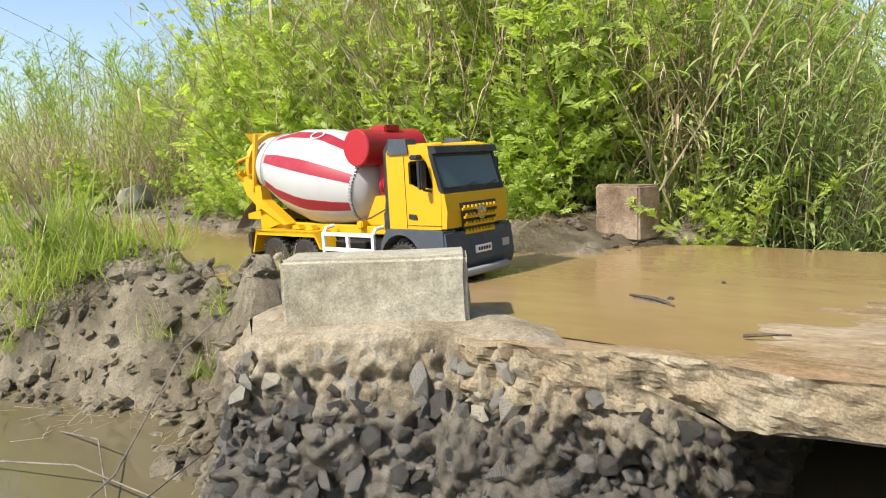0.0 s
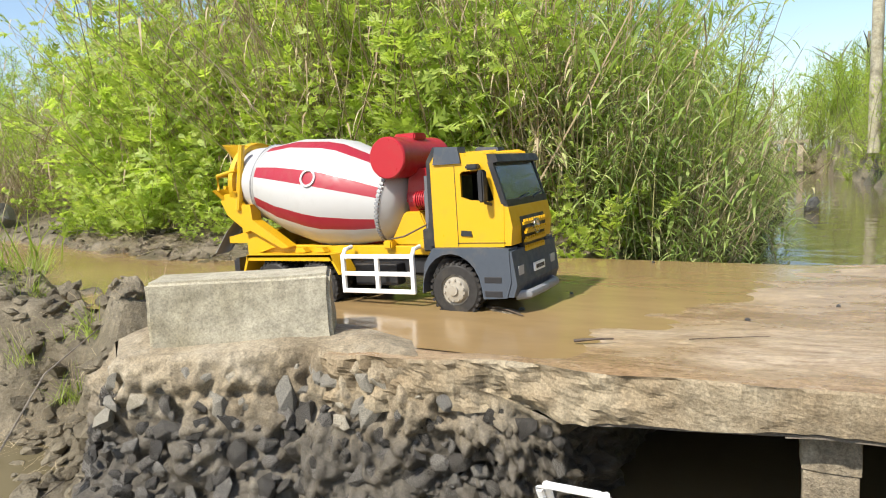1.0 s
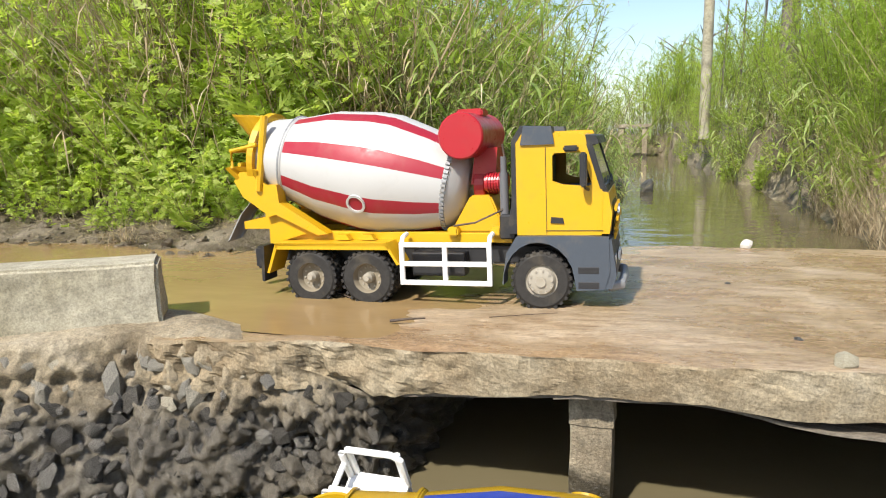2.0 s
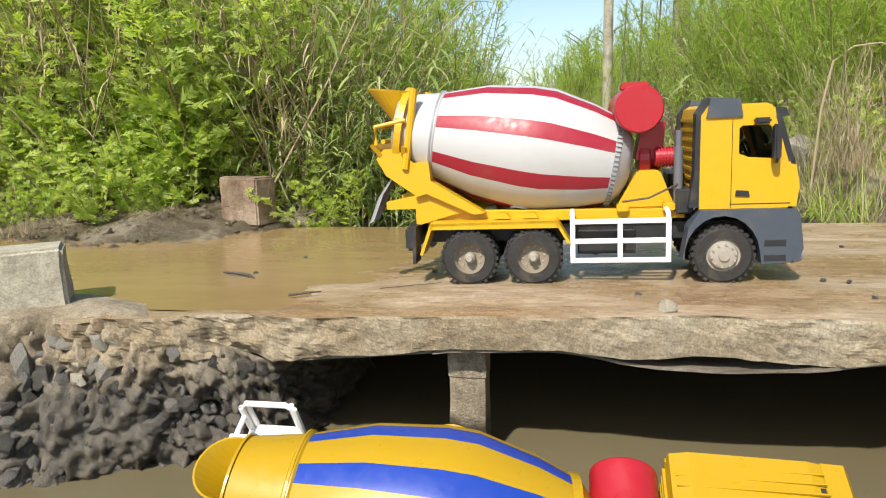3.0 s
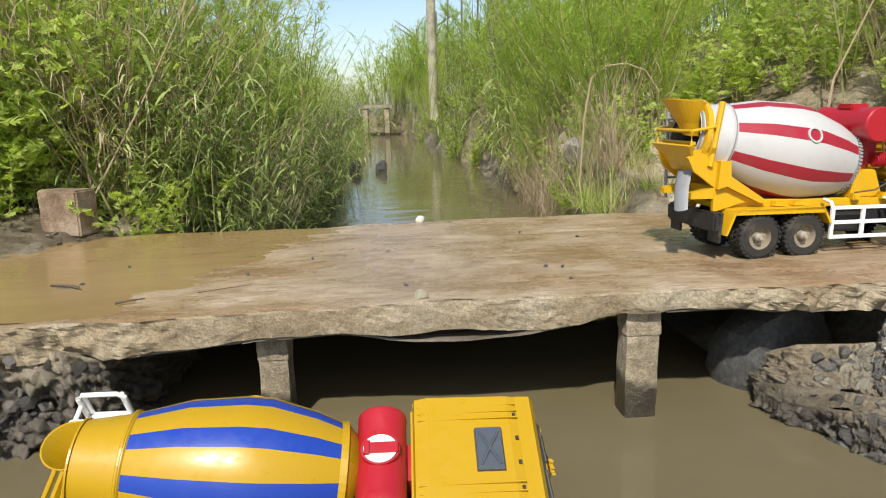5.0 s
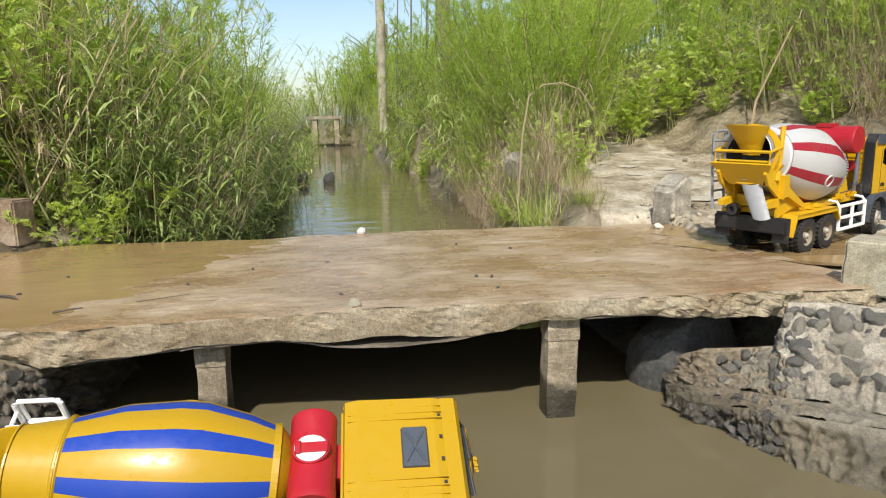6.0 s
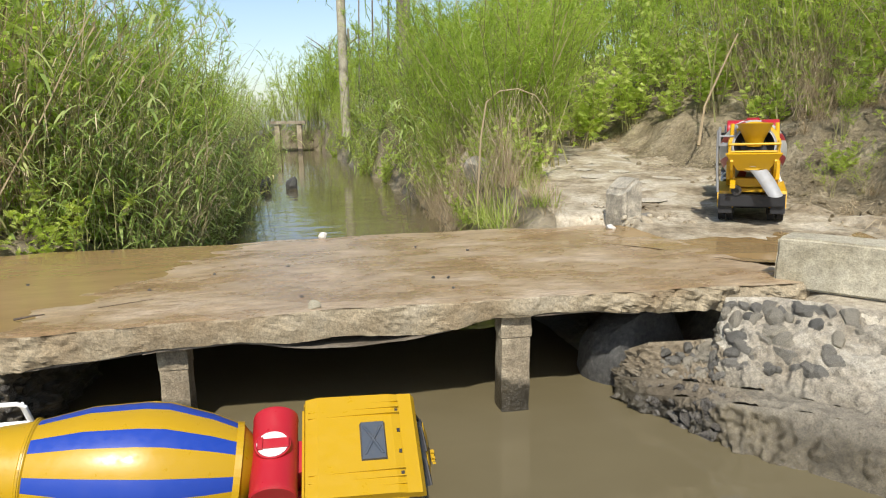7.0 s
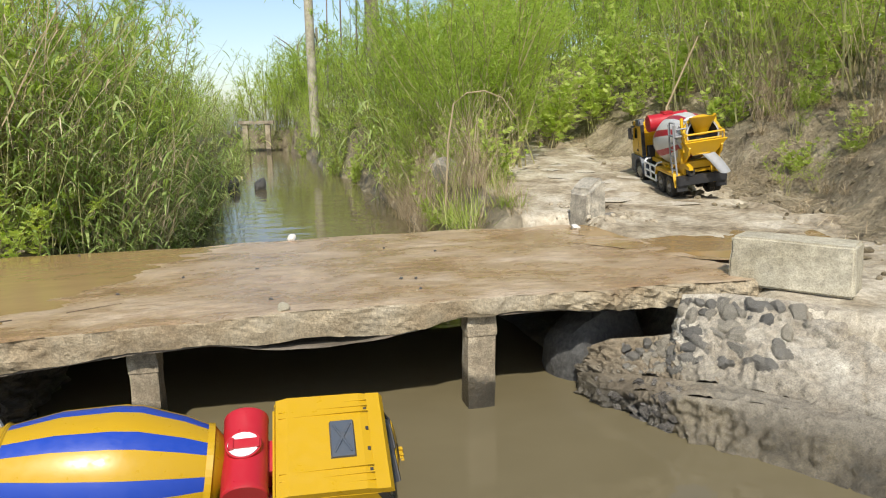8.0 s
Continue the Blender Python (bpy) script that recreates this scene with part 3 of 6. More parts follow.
post(-0.208, 0.012, 0.042, -0.036, -0.085)
post(0.304, -0.002, 0.046, -0.026, -0.066, 0.01)
post(-0.2, 0.68, 0.045, -0.06, -0.11)
post(0.31, 0.68, 0.045, -0.06, -0.11)


def block(name, label, c, size, turn, material, worn=0.006, taper=0.0, category="concrete block"):
    """A cast block with worn corners: c is the middle of its base."""
    bm = bmesh.new()
    box(bm, (0, 0, size[2] / 2), size)
    for v in bm.verts:
        if v.co.z > size[2] / 2:
            v.co.x *= 1 - taper
            v.co.y *= 1 - taper
    bevel(bm, worn, 3)
    bmesh.ops.triangulate(bm, faces=bm.faces)
    bmesh.ops.subdivide_edges(bm, edges=[e for e in bm.edges if e.calc_length() > 0.02], cuts=3, use_grid_fill=True)
    for v in bm.verts:
        n_ = float(fbm(v.co.x + c[0] * 3 + v.co.z, v.co.y + c[1] * 3 - v.co.z, 0.035, 3, 51))
        v.co += v.co.normalized() * 0.0016 * n_
    ob = part(name, bm, material, smooth_faces=False)
    ob.matrix_basis = pose(*c, 0, 0, turn)
    tagged(ob, label, category)
    return ob


def kerb(c, size, turn, label):
    ob = block("kerb_block", label, c, size, turn, M_KERB, 0.004, 0.02, "kerb")
    return ob


kerb((-0.785, -0.052, -0.018), (0.196, 0.07, 0.079), 35.5, "pale grey cast concrete kerb block at the bridge's end")
kerb((0.832, -0.060, -0.014), (0.190, 0.075, 0.083), -51, "weathered grey kerb block with a lichen-stained face")
block("brown_block", "reddish-brown concrete block standing in the mud by the deck", (-0.825, 0.73, -0.022), (0.112, 0.064, 0.108), -18, M_BROWN, 0.004)
broken = block("grey_block", "grey broken concrete block standing beside the track", (0.80, 0.72, -0.03), (0.07, 0.085, 0.135), 20, M_STONE, 0.01, 0.05)


for v in broken.data.vertices:          # one upper corner is broken away
    if v.co.z > 0.075:
        v.co.z -= max(0.0, 0.008 - v.co.x) * 0.8

# ---------- stone abutments ----------
rng = random.Random(7)


def stone_mesh(seed, flat=0.6, count=16):
    r = random.Random(seed)
    bm = bmesh.new()
    for _ in range(count):
        v = Vector((r.gauss(0, 1), r.gauss(0, 1), r.gauss(0, 1))).normalized()
        bm.verts.new((v.x * 0.5 * r.uniform(0.85, 1.1), v.y * 0.5 * r.uniform(0.8, 1.05), v.z * 0.5 * flat))
    bmesh.ops.convex_hull(bm, input=bm.verts)
    bmesh.ops.delete(bm, geom=[v for v in bm.verts if not v.link_faces], context="VERTS")
    bmesh.ops.recalc_face_normals(bm, faces=bm.faces)
    me = bpy.data.meshes.new("stone")
    bm.to_mesh(me)
    bm.free()
    return me


def stone_set(material, n, flat, count=16):
    out = []
    for k in range(n):
        me = stone_mesh(100 + k + int(flat * 37), flat, count)
        me.materials.append(material)
        out.append(me)
    return out


DRY, WET = stone_set(M_STONE, 14, 0.62, 15), stone_set(M_WETSTONE, 14, 0.68, 14)
M_PALESTONE = fine_mat("pale_stone", [(0.3, (0.15, 0.143, 0.13)), (0.55, (0.25, 0.24, 0.215)), (0.75, (0.38, 0.36, 0.315))], 35, 0.85, 5, 0.003, 0.9,
                       tint=[(0.0, (0.6, 0.6, 0.6)), (0.4, (1.0, 0.98, 0.93)), (1.0, (1.6, 1.5, 1.3))])
ROUND = stone_set(M_PALESTONE, 7, 0.8, 30)


def curve_at(points, u):
    """A point on a line of points, u from 0 to 1."""
    f = u * (len(points) - 1)
    i = min(int(f), len(points) - 2)
    return Vector(points[i]).lerp(Vector(points[i + 1]), f - i)


def masonry(name, label, top, bottom, nu, nv, rough, materials, wet_line, cracked=1.0):
    """A rough mortar face between a top and a bottom line; returns it with a function that gives a place and normal on it."""
    bm = bmesh.new()
    grid = []

    def place(u, v):
        a, b = curve_at(top, u), curve_at(bottom, u)
        return a.lerp(b, v)

    def normal(u, v):
        du = place(min(u + 0.01, 1), v) - place(max(u - 0.01, 0), v)
        dv = place(u, min(v + 0.02, 1)) - place(u, max(v - 0.02, 0))
        return dv.cross(du).normalized()
    for j in range(nv + 1):
        row = []
        for i in range(nu + 1):
            u, v = i / nu, j / nv
            q, n_ = place(u, v), normal(u, v)
            w = float(fbm(u * 3.1, v * 0.8, 0.16, 4, 61)) * rough + float(fbm(u * 3.1, v * 0.8, 0.045, 5, 62)) * rough * 0.9
            if cracked < 1:
                # broken plates of plaster with cracks between them
                g = float(smooth(cracked, cracked + 0.06, u))
                plate, line = float(fbm(u * 2.2, v * 0.35, 0.3, 4, 64)), float(fbm(u * 2.2, v * 0.35, 0.24, 4, 65))
                w = w * (1 - 0.75 * g) + g * (0.008 * float(smooth(-0.02, 0.015, plate)) - 0.006 * math.exp(-(line / 0.018) ** 2))
            row.append(bm.verts.new(q + n_ * w * min(1, 8 * v)))
        grid.append(row)
    for j in range(nv):
        for i in range(nu):
            f = bm.faces.new((grid[j][i], grid[j][i + 1], grid[j + 1][i + 1], grid[j + 1][i]))
            f.material_index = 1 if f.calc_center_median().z < wet_line + 0.012 * float(fbm(i * 0.05, j * 0.05, 0.2, 3, 63)) else 0
    ob = part(name, bm, materials, smooth_faces=True, crease=180)
    tagged(ob, label, "stone wall", kind="structure")
    return ob, place, normal


def set_stones(wall, place, normal, cells, size, dry, wet, wet_line, sink, keep=1.0, urange=(0, 1), vrange=(0, 1)):
    nu, nv = cells
    for j in range(nv):
        for i in range(nu):
            if rng.random() > keep:
                continue
            u = urange[0] + (urange[1] - urange[0]) * (i + 0.5 * (j % 2) + rng.uniform(0.2, 0.8)) / (nu + 0.5)
            v = vrange[0] + (vrange[1] - vrange[0]) * (j + rng.uniform(0.25, 0.75)) / nv
            q, n_ = place(min(u, 1), v), normal(min(u, 1), v)
            k = size * rng.choice((0.5, 0.65, 0.8, 0.9, 1.0, 1.15, 1.35, 1.6))
            low = q.z < wet_line + rng.uniform(-0.015, 0.015)
            ob = new("stone", rng.choice(wet if low else dry))
            ob.parent = wall
            turn = n_.to_track_quat("Z", "Y").to_matrix().to_4x4() @ Matrix.Rotation(rng.uniform(0, 6.28), 4, "Z") @ Matrix.Rotation(rng.gauss(0, 0.25), 4, "X")
            ob.matrix_basis = Matrix.Translation(q + n_ * k * sink) @ turn @ Matrix.Diagonal((k * rng.uniform(0.9, 1.25), k * rng.uniform(0.7, 1.0), k, 1))


TOP_L = [(-1.02, -0.02, -0.03), (-0.93, -0.115, -0.014), (-0.86, -0.165, -0.011), (-0.77, -0.122, -0.010), (-0.69, -0.06, -0.010), (-0.62, -0.072, -0.012), (-0.55, -0.066, -0.022), (-0.48, -0.052, -0.04),
         (-0.43, -0.03, -0.066), (-0.42, 0.1, -0.085), (-0.42, 0.3, -0.085)]
BOT_L = [(-1.06, -0.07, -0.26), (-0.97, -0.18, -0.26), (-0.90, -0.23, -0.26), (-0.79, -0.21, -0.26), (-0.70, -0.165, -0.26), (-0.63, -0.11, -0.26), (-0.56, -0.05, -0.26), (-0.48, -0.005, -0.26),
         (-0.43, 0.03, -0.26), (-0.41, 0.12, -0.26), (-0.41, 0.3, -0.26)]
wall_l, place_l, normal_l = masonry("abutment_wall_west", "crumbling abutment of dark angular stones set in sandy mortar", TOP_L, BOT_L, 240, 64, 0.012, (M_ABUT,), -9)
set_stones(wall_l, place_l, normal_l, (27, 10), 0.0235, DRY, WET, -0.066, -0.07, 0.95, (0.06, 0.86), (0.06, 0.95))
set_stones(wall_l, place_l, normal_l, (40, 12), 0.012, DRY, WET, -0.066, 0.05, 0.4, (0.04, 0.86), (0.2, 0.98))
# a lip of mortar under the kerb block
bm = bmesh.new()
lip = [(-0.93, -0.11), (-0.86, -0.165), (-0.77, -0.122), (-0.69, -0.06), (-0.62, -0.072), (-0.55, -0.06), (-0.6, 0.0), (-0.7, 0.04), (-0.86, 0.03), (-0.98, 0.0)]
bm.faces.new([bm.verts.new((a, b, -0.009)) for a, b in lip])
bmesh.ops.triangulate(bm, faces=bm.faces)
bmesh.ops.subdivide_edges(bm, edges=bm.edges, cuts=6, use_grid_fill=True)
for v in bm.verts:
    inner = float(np.clip(inside_dist(np.array([v.co.x]), np.array([v.co.y]), lip)[0] / 0.03, 0, 1))
    v.co.z += -0.003 + inner * (0.003 + 0.006 * abs(float(fbm(v.co.x, v.co.y, 0.05, 4, 71))))
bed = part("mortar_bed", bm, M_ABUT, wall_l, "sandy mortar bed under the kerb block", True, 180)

TOP_R = [(0.50, 0.06, -0.135), (0.535, 0.0, -0.098), (0.60, -0.022, -0.092), (0.627, -0.038, -0.085), (0.637, -0.047, -0.016), (0.70, -0.075, -0.012), (0.76, -0.135, -0.012), (0.83, -0.215, -0.014), (0.90, -0.32, -0.014), (1.0, -0.48, -0.01), (1.12, -0.7, 0.0)]
MID_R = [(0.485, 0.02, -0.16), (0.505, -0.03, -0.145), (0.55, -0.08, -0.135), (0.575, -0.11, -0.13), (0.59, -0.13, -0.128), (0.63, -0.17, -0.122), (0.67, -0.22, -0.12), (0.735, -0.30, -0.12), (0.80, -0.40, -0.12), (0.89, -0.56, -0.12), (1.0, -0.75, -0.12)]
EDGE_R = [(0.478, 0.0, -0.172), (0.49, -0.055, -0.16), (0.522, -0.11, -0.146), (0.537, -0.145, -0.134), (0.55, -0.17, -0.13), (0.595, -0.21, -0.126), (0.65, -0.245, -0.125), (0.72, -0.325, -0.125), (0.785, -0.42, -0.125), (0.875, -0.575, -0.125), (0.985, -0.765, -0.125)]
BOT_R = [(0.472, 0.0, -0.26), (0.488, -0.06, -0.26), (0.52, -0.12, -0.26), (0.533, -0.155, -0.26), (0.543, -0.185, -0.26), (0.557, -0.25, -0.26), (0.585, -0.33, -0.26), (0.63, -0.42, -0.26), (0.69, -0.52, -0.26), (0.78, -0.67, -0.26), (0.89, -0.87, -0.26)]
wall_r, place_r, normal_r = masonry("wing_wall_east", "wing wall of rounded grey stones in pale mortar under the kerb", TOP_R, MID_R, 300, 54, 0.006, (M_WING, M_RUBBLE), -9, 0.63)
for f in wall_r.data.polygons:          # the crumbled slope under the slab is soil and rubble
    if f.center.x < 0.61 + 0.25 * (f.center.z + 0.09) + 0.02 * float(fbm(f.center.x, f.center.z, 0.03, 3, 66)):
        f.material_index = 1
set_stones(wall_r, place_r, normal_r, (9, 6), 0.026, ROUND, ROUND, -1, -0.12, 0.92, (0.40, 0.64), (0.05, 0.8))
set_stones(wall_r, place_r, normal_r, (9, 5), 0.017, ROUND, ROUND, -1, -0.1, 0.8, (0.12, 0.42), (0.1, 0.95))
set_stones(wall_r, place_r, normal_r, (5, 3), 0.014, ROUND, ROUND, -1, -0.25, 0.5, (0.6, 0.72), (0.1, 0.7))
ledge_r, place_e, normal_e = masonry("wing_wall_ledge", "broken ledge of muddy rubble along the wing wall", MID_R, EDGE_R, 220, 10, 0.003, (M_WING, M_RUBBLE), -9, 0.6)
for f in ledge_r.data.polygons:
    if f.center.x < 0.60:
        f.material_index = 1
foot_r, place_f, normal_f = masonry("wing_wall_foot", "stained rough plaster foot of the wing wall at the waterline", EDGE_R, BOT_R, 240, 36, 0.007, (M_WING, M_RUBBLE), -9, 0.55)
for f in foot_r.data.polygons:
    if f.center.x < 0.55:
        f.material_index = 1
set_stones(foot_r, place_f, normal_f, (12, 3), 0.022, DRY, WET, -0.12, -0.15, 0.7, (0.06, 0.42), (0.0, 0.5))
set_stones(ledge_r, place_e, normal_e, (11, 1), 0.014, DRY, WET, -0.12, -0.05, 0.8, (0.06, 0.5), (0.1, 0.8))


def boulder(name, label, c, size, turn, material, seed, category="rock", sub=3):
    bm = bmesh.new()
    bmesh.ops.create_icosphere(bm, subdivisions=sub, radius=1)
    r = random.Random(seed)
    cuts = [(Vector((r.gauss(0, 1), r.gauss(0, 1), r.gauss(0, 1))).normalized(), r.uniform(0.55, 0.85)) for _ in range(9)]
    for v in bm.verts:
        for n_, d in cuts:
            e = v.co.dot(n_) - d
            if e > 0:
                v.co -= n_ * e * 0.9
        v.co *= 1 + 0.04 * noise.noise(v.co * 3 + Vector((seed, 0, 0)))
    ob = part(name, bm, material)
    ob.matrix_basis = pose(*c, *turn) @ Matrix.Diagonal((*size, 1))
    return tagged(ob, label, category)


boulder("boulder", "large dark wet boulder lying at the water under the bridge", (0.555, 0.115, -0.155), (0.105, 0.09, 0.12), (10, -20, 25), M_ROCK, 3)
boulder("rock", "rounded brown rock lying on the mud bank", (-3.0, 0.90, 0.04), (0.075, 0.07, 0.07), (0, 0, 0), M_STONE, 5)
boulder("rock", "pale flat rock half hidden in the grass beside the channel", (0.66, 0.86, -0.02), (0.06, 0.045, 0.03), (5, 0, 20), M_WHITE, 6)
boulder("rock", "grey slanting rock among the weeds on the bank", (0.60, 1.55, 0.06), (0.09, 0.05, 0.06), (0, 30, 20), M_STONE, 8)
boulder("rock", "small grey rock leaning against the broken block", (0.855, 0.70, -0.015), (0.035, 0.03, 0.03), (0, 0, 40), M_STONE, 9, sub=2)
boulder("pebble", "small white stone on the far edge of the deck", (0.003, 0.735, -0.018), (0.014, 0.012, 0.012), (0, 0, 10), M_WHITE, 11, "stone", 2)
boulder("pebble", "small white stone beside the broken block", (0.74, 0.66, -0.018), (0.016, 0.012, 0.010), (0, 0, 10), M_WHITE, 12, "stone", 2)
boulder("mortar_lump", "pale lump of mortar stuck on the deck edge", (0.0, -0.03, 0.005), (0.012, 0.010, 0.010), (0, 0, 30), M_KERB, 13, "mortar", 2)
for k in range(2):
    boulder("stump", "black rotten stump standing out of the channel water", (-0.416 + 0.165 * k, 3.84, -0.17), (0.045, 0.045, 0.085), (0, 12, 30 * k), M_ROCK, 20 + k, "stump", 2)
for k in range(14):
    xx, yy = rng.uniform(-0.6, 0.6), rng.uniform(0.02, 0.72)
    z = max(float(deck_z(xx, yy)), float(puddle_z(xx, yy)) if xx < -0.1 else -9)
    boulder("pebble", "tiny dark pebble lying on the wet deck", (xx, yy, z + 0.001), (rng.uniform(0.003, 0.007), 0.004, 0.003), (0, 0, rng.uniform(0, 180)), M_ROCK, 40 + k, "pebble", 1)


def clods(name, label, count, area, sizes, keep, material, seed):
    """Loose lumps lying on the ground, joined."""
    r = random.Random(seed)
    shapes = [stone_mesh(300 + k, 0.8, 22) for k in range(6)]
    V, F = [], []
    n = tries = 0
    while n < count and tries < 60 * count:
        tries += 1
        x, y = r.uniform(area[0], area[1]), r.uniform(area[2], area[3])
        if not keep(x, y):
            continue
        z = float(ground_z(np.array([x]), np.array([y]))[0])
        if z < WATER - 0.01:
            continue
        n += 1
        me, k = r.choice(shapes), r.uniform(*sizes) * r.choice((0.6, 1, 1, 1.5))
        m = Matrix.Translation((x, y, z + 0.1 * k)) @ Euler((r.gauss(0, 0.5), r.gauss(0, 0.5), r.uniform(0, 6))).to_matrix().to_4x4() @ Matrix.Diagonal((k * r.uniform(0.9, 1.5), k, k * r.uniform(0.5, 0.9), 1))
        b = len(V)
        V += [tuple(m @ v.co) for v in me.vertices]
        F += [tuple(b + i for i in p_.vertices) for p_ in me.polygons]
    return tagged(raw(name, V, F, material), label, "clods", kind="stuff")


clods("mud_clods", "wet brown clods of mud on the low ridge", 1400, (-2.4, -0.93, -0.2, 0.09), (0.008, 0.03), lambda x, y: True, M_MUD, 1)
clods("mud_clods", "dark clods of mud along the bank behind the flood water", 900, (-3.2, -0.6, 0.42, 0.95), (0.007, 0.022), lambda x, y: y > 0.62 or x < -0.95, M_BANK, 2)
clods("soil_clods", "dry crumbs of soil and stones on the slope by the track", 420, (0.95, 2.2, -0.4, 1.6), (0.008, 0.026), lambda x, y: x > 1.22 or y < 0.25, M_HILL, 3)
clods("bank_clods", "crumbs of soil and rubble beside the broken block", 70, (0.72, 0.95, 0.6, 0.95), (0.008, 0.02), lambda x, y: True, M_TRACK, 4)
slab_rng = random.Random(5)
for k in range(15):
    yy = 0.85 + 0.09 * k
    xx = 0.98 + 0.1 * slab_rng.uniform(-1, 1.6) + (0.12 if k > 6 else 0.06)
    z = float(ground_z(np.array([xx]), np.array([yy]))[0])
    boulder("paving_slab", "pale broken concrete slab lying in the track", (xx, yy, z - 0.0035), (slab_rng.uniform(0.06, 0.13), slab_rng.uniform(0.04, 0.08), 0.005), (slab_rng.uniform(-1, 1), slab_rng.uniform(-1, 1), slab_rng.uniform(0, 180)), M_TRACKSLAB, 60 + k, "slab", 2)
far_bridge = thing("footbridge", "small pale concrete footbridge far up the channel", "bridge")
part("deck", box(bmesh.new(), (-0.58, 9.7, 0.25), (0.5, 0.3, 0.045)), M_MORTAR, far_bridge)
for xx in (-0.74, -0.42):
    part("pier", box(bmesh.new(), (xx, 9.7, 0.0), (0.07, 0.26, 0.45)), M_POST, far_bridge)


def twig(pts, r, label, name="twig", category="twig", material=None):
    bm = bmesh.new()
    tube(bm, pts, r, 6, r * 0.5)
    return tagged(part(name, bm, material or M_WOOD), label, category)


twig([(-0.436, 0.045, -0.009), (-0.415, 0.052, -0.007), (-0.40, 0.062, -0.008)], 0.0018, "short dark wet stick lying on the deck")
twig([(-0.33, 0.08, -0.007), (-0.29, 0.11, -0.009), (-0.26, 0.125, -0.009)], 0.0006, "thin dry twig lying on the deck")
twig([(-0.60, 0.19, -0.014), (-0.56, 0.17, -0.012), (-0.535, 0.155, -0.014)], 0.0017, "muddy stick caught in the flood water")
boulder("debris", "flat clump of wet plant litter floating on the flood water", (-0.575, 0.185, -0.017), (0.035, 0.012, 0.004), (0, 0, -25), M_MORTAR, 91, "litter", 2)
for k, q in enumerate((((-1.35, -0.35, WATER), (-1.05, -0.27, WATER + 0.03), (-0.84, -0.26, WATER + 0.03)), ((-0.95, -0.40, WATER - 0.01), (-0.90, -0.30, WATER + 0.07), (-0.93, -0.2, WATER + 0.16), (-0.97, -0.1, 0.0)),
                       ((-1.25, -0.2, WATER), (-1.1, -0.22, WATER + 0.03), (-0.92, -0.3, WATER)), ((-0.86, -0.42, WATER - 0.01), (-0.88, -0.3, WATER + 0.04), (-0.95, -0.18, WATER + 0.03)))):
    twig(q, 0.0013, "thin dry stalk hanging over the murky water", material=M_BARK)

# ---------- toy mixer truck ----------
FRONT = 0.264     # front axle, from the middle of the rear pair
R_W = 0.0365


def wheel_parts(root, at, dual, front):
    """One wheel, axle along y: tyre with lugs, rim and hub, on a pivot in the axle."""
    side = 1 if at[1] > 0 else -1
    w = 0.040 if dual else 0.024
    bm = bmesh.new()
    for y0 in ((-0.010, 0.010) if dual else (0.0,)):
        h = 0.0085 if dual else 0.011
        lathe(bm, [(y0 - h, 0.0195), (y0 - h, 0.031), (y0 - h + 0.003, R_W - 0.0015), (y0 + h - 0.003, R_W - 0.0015), (y0 + h, 0.031), (y0 + h, 0.0195)], 32, TO_Y, False)
        for k in range(26):
            a = 2 * math.pi * k / 26
            for sgn in (-1, 1):
                aa = a + sgn * 0.06
                box(bm, ((R_W - 0.0015) * math.cos(aa), y0 + sgn * h * 0.55, (R_W - 0.0015) * math.sin(aa)), (0.0034, h * 0.8, 0.0042), Matrix.Rotation(-aa, 4, "Y"))
    tyre = part("wheel", bm, M_RUBBER, root, "black lugged rubber tyre with dried mud")
    tyre.location = at
    bm = bmesh.new()
    o = side * (0.0185 if dual else 0.0115)
    if front:
        prof = [(0, 0.0205), (-0.003, 0.0205), (-0.0035, 0.0175), (0.002, 0.015), (0.0035, 0.010), (0.0035, 0.0)]
    else:
        prof = [(0, 0.0205), (-0.001, 0.0195), (-0.010, 0.0175), (-0.012, 0.009), (-0.012, 0.0)]
    lathe(bm, [(o + side * a, max(r, 0.0005)) for a, r in prof], 32, TO_Y, False)
    rim = part("rim", bm, M_HUB if front else M_RIM, tyre, "dusty pale rim", True)
    bm = bmesh.new()
    if front:
        lathe(bm, [(o + side * 0.0035, 0.0065), (o + side * 0.006, 0.006), (o + side * 0.006, 0.0005)], 20, TO_Y)
    else:
        lathe(bm, [(o - side * 0.012, 0.007), (o - side * 0.002, 0.0065), (o + side * 0.001, 0.004), (o + side * 0.003, 0.0035), (o + side * 0.003, 0.0005)], 20, TO_Y)
    part("hub", bm, M_HUB, tyre, "grey axle hub", True)
    bm = bmesh.new()
    for k in range(10):
        a = 2 * math.pi * k / 10
        rr = 0.0135
        lathe(bm, [(o + side * (0.001 if front else -0.0125), 0.0016), (o + side * (0.0045 if front else -0.0095), 0.0014)], 6, Matrix.Translation((rr * math.cos(a), 0, rr * math.sin(a))) @ TO_Y)
    part("wheel_nuts", bm, M_HUB, tyre)
    return tyre


DRUM_AT, DRUM_TILT = Vector((0.030, 0, 0.168)), 10.5     # middle of the drum, and its slope: the mouth is up at the rear


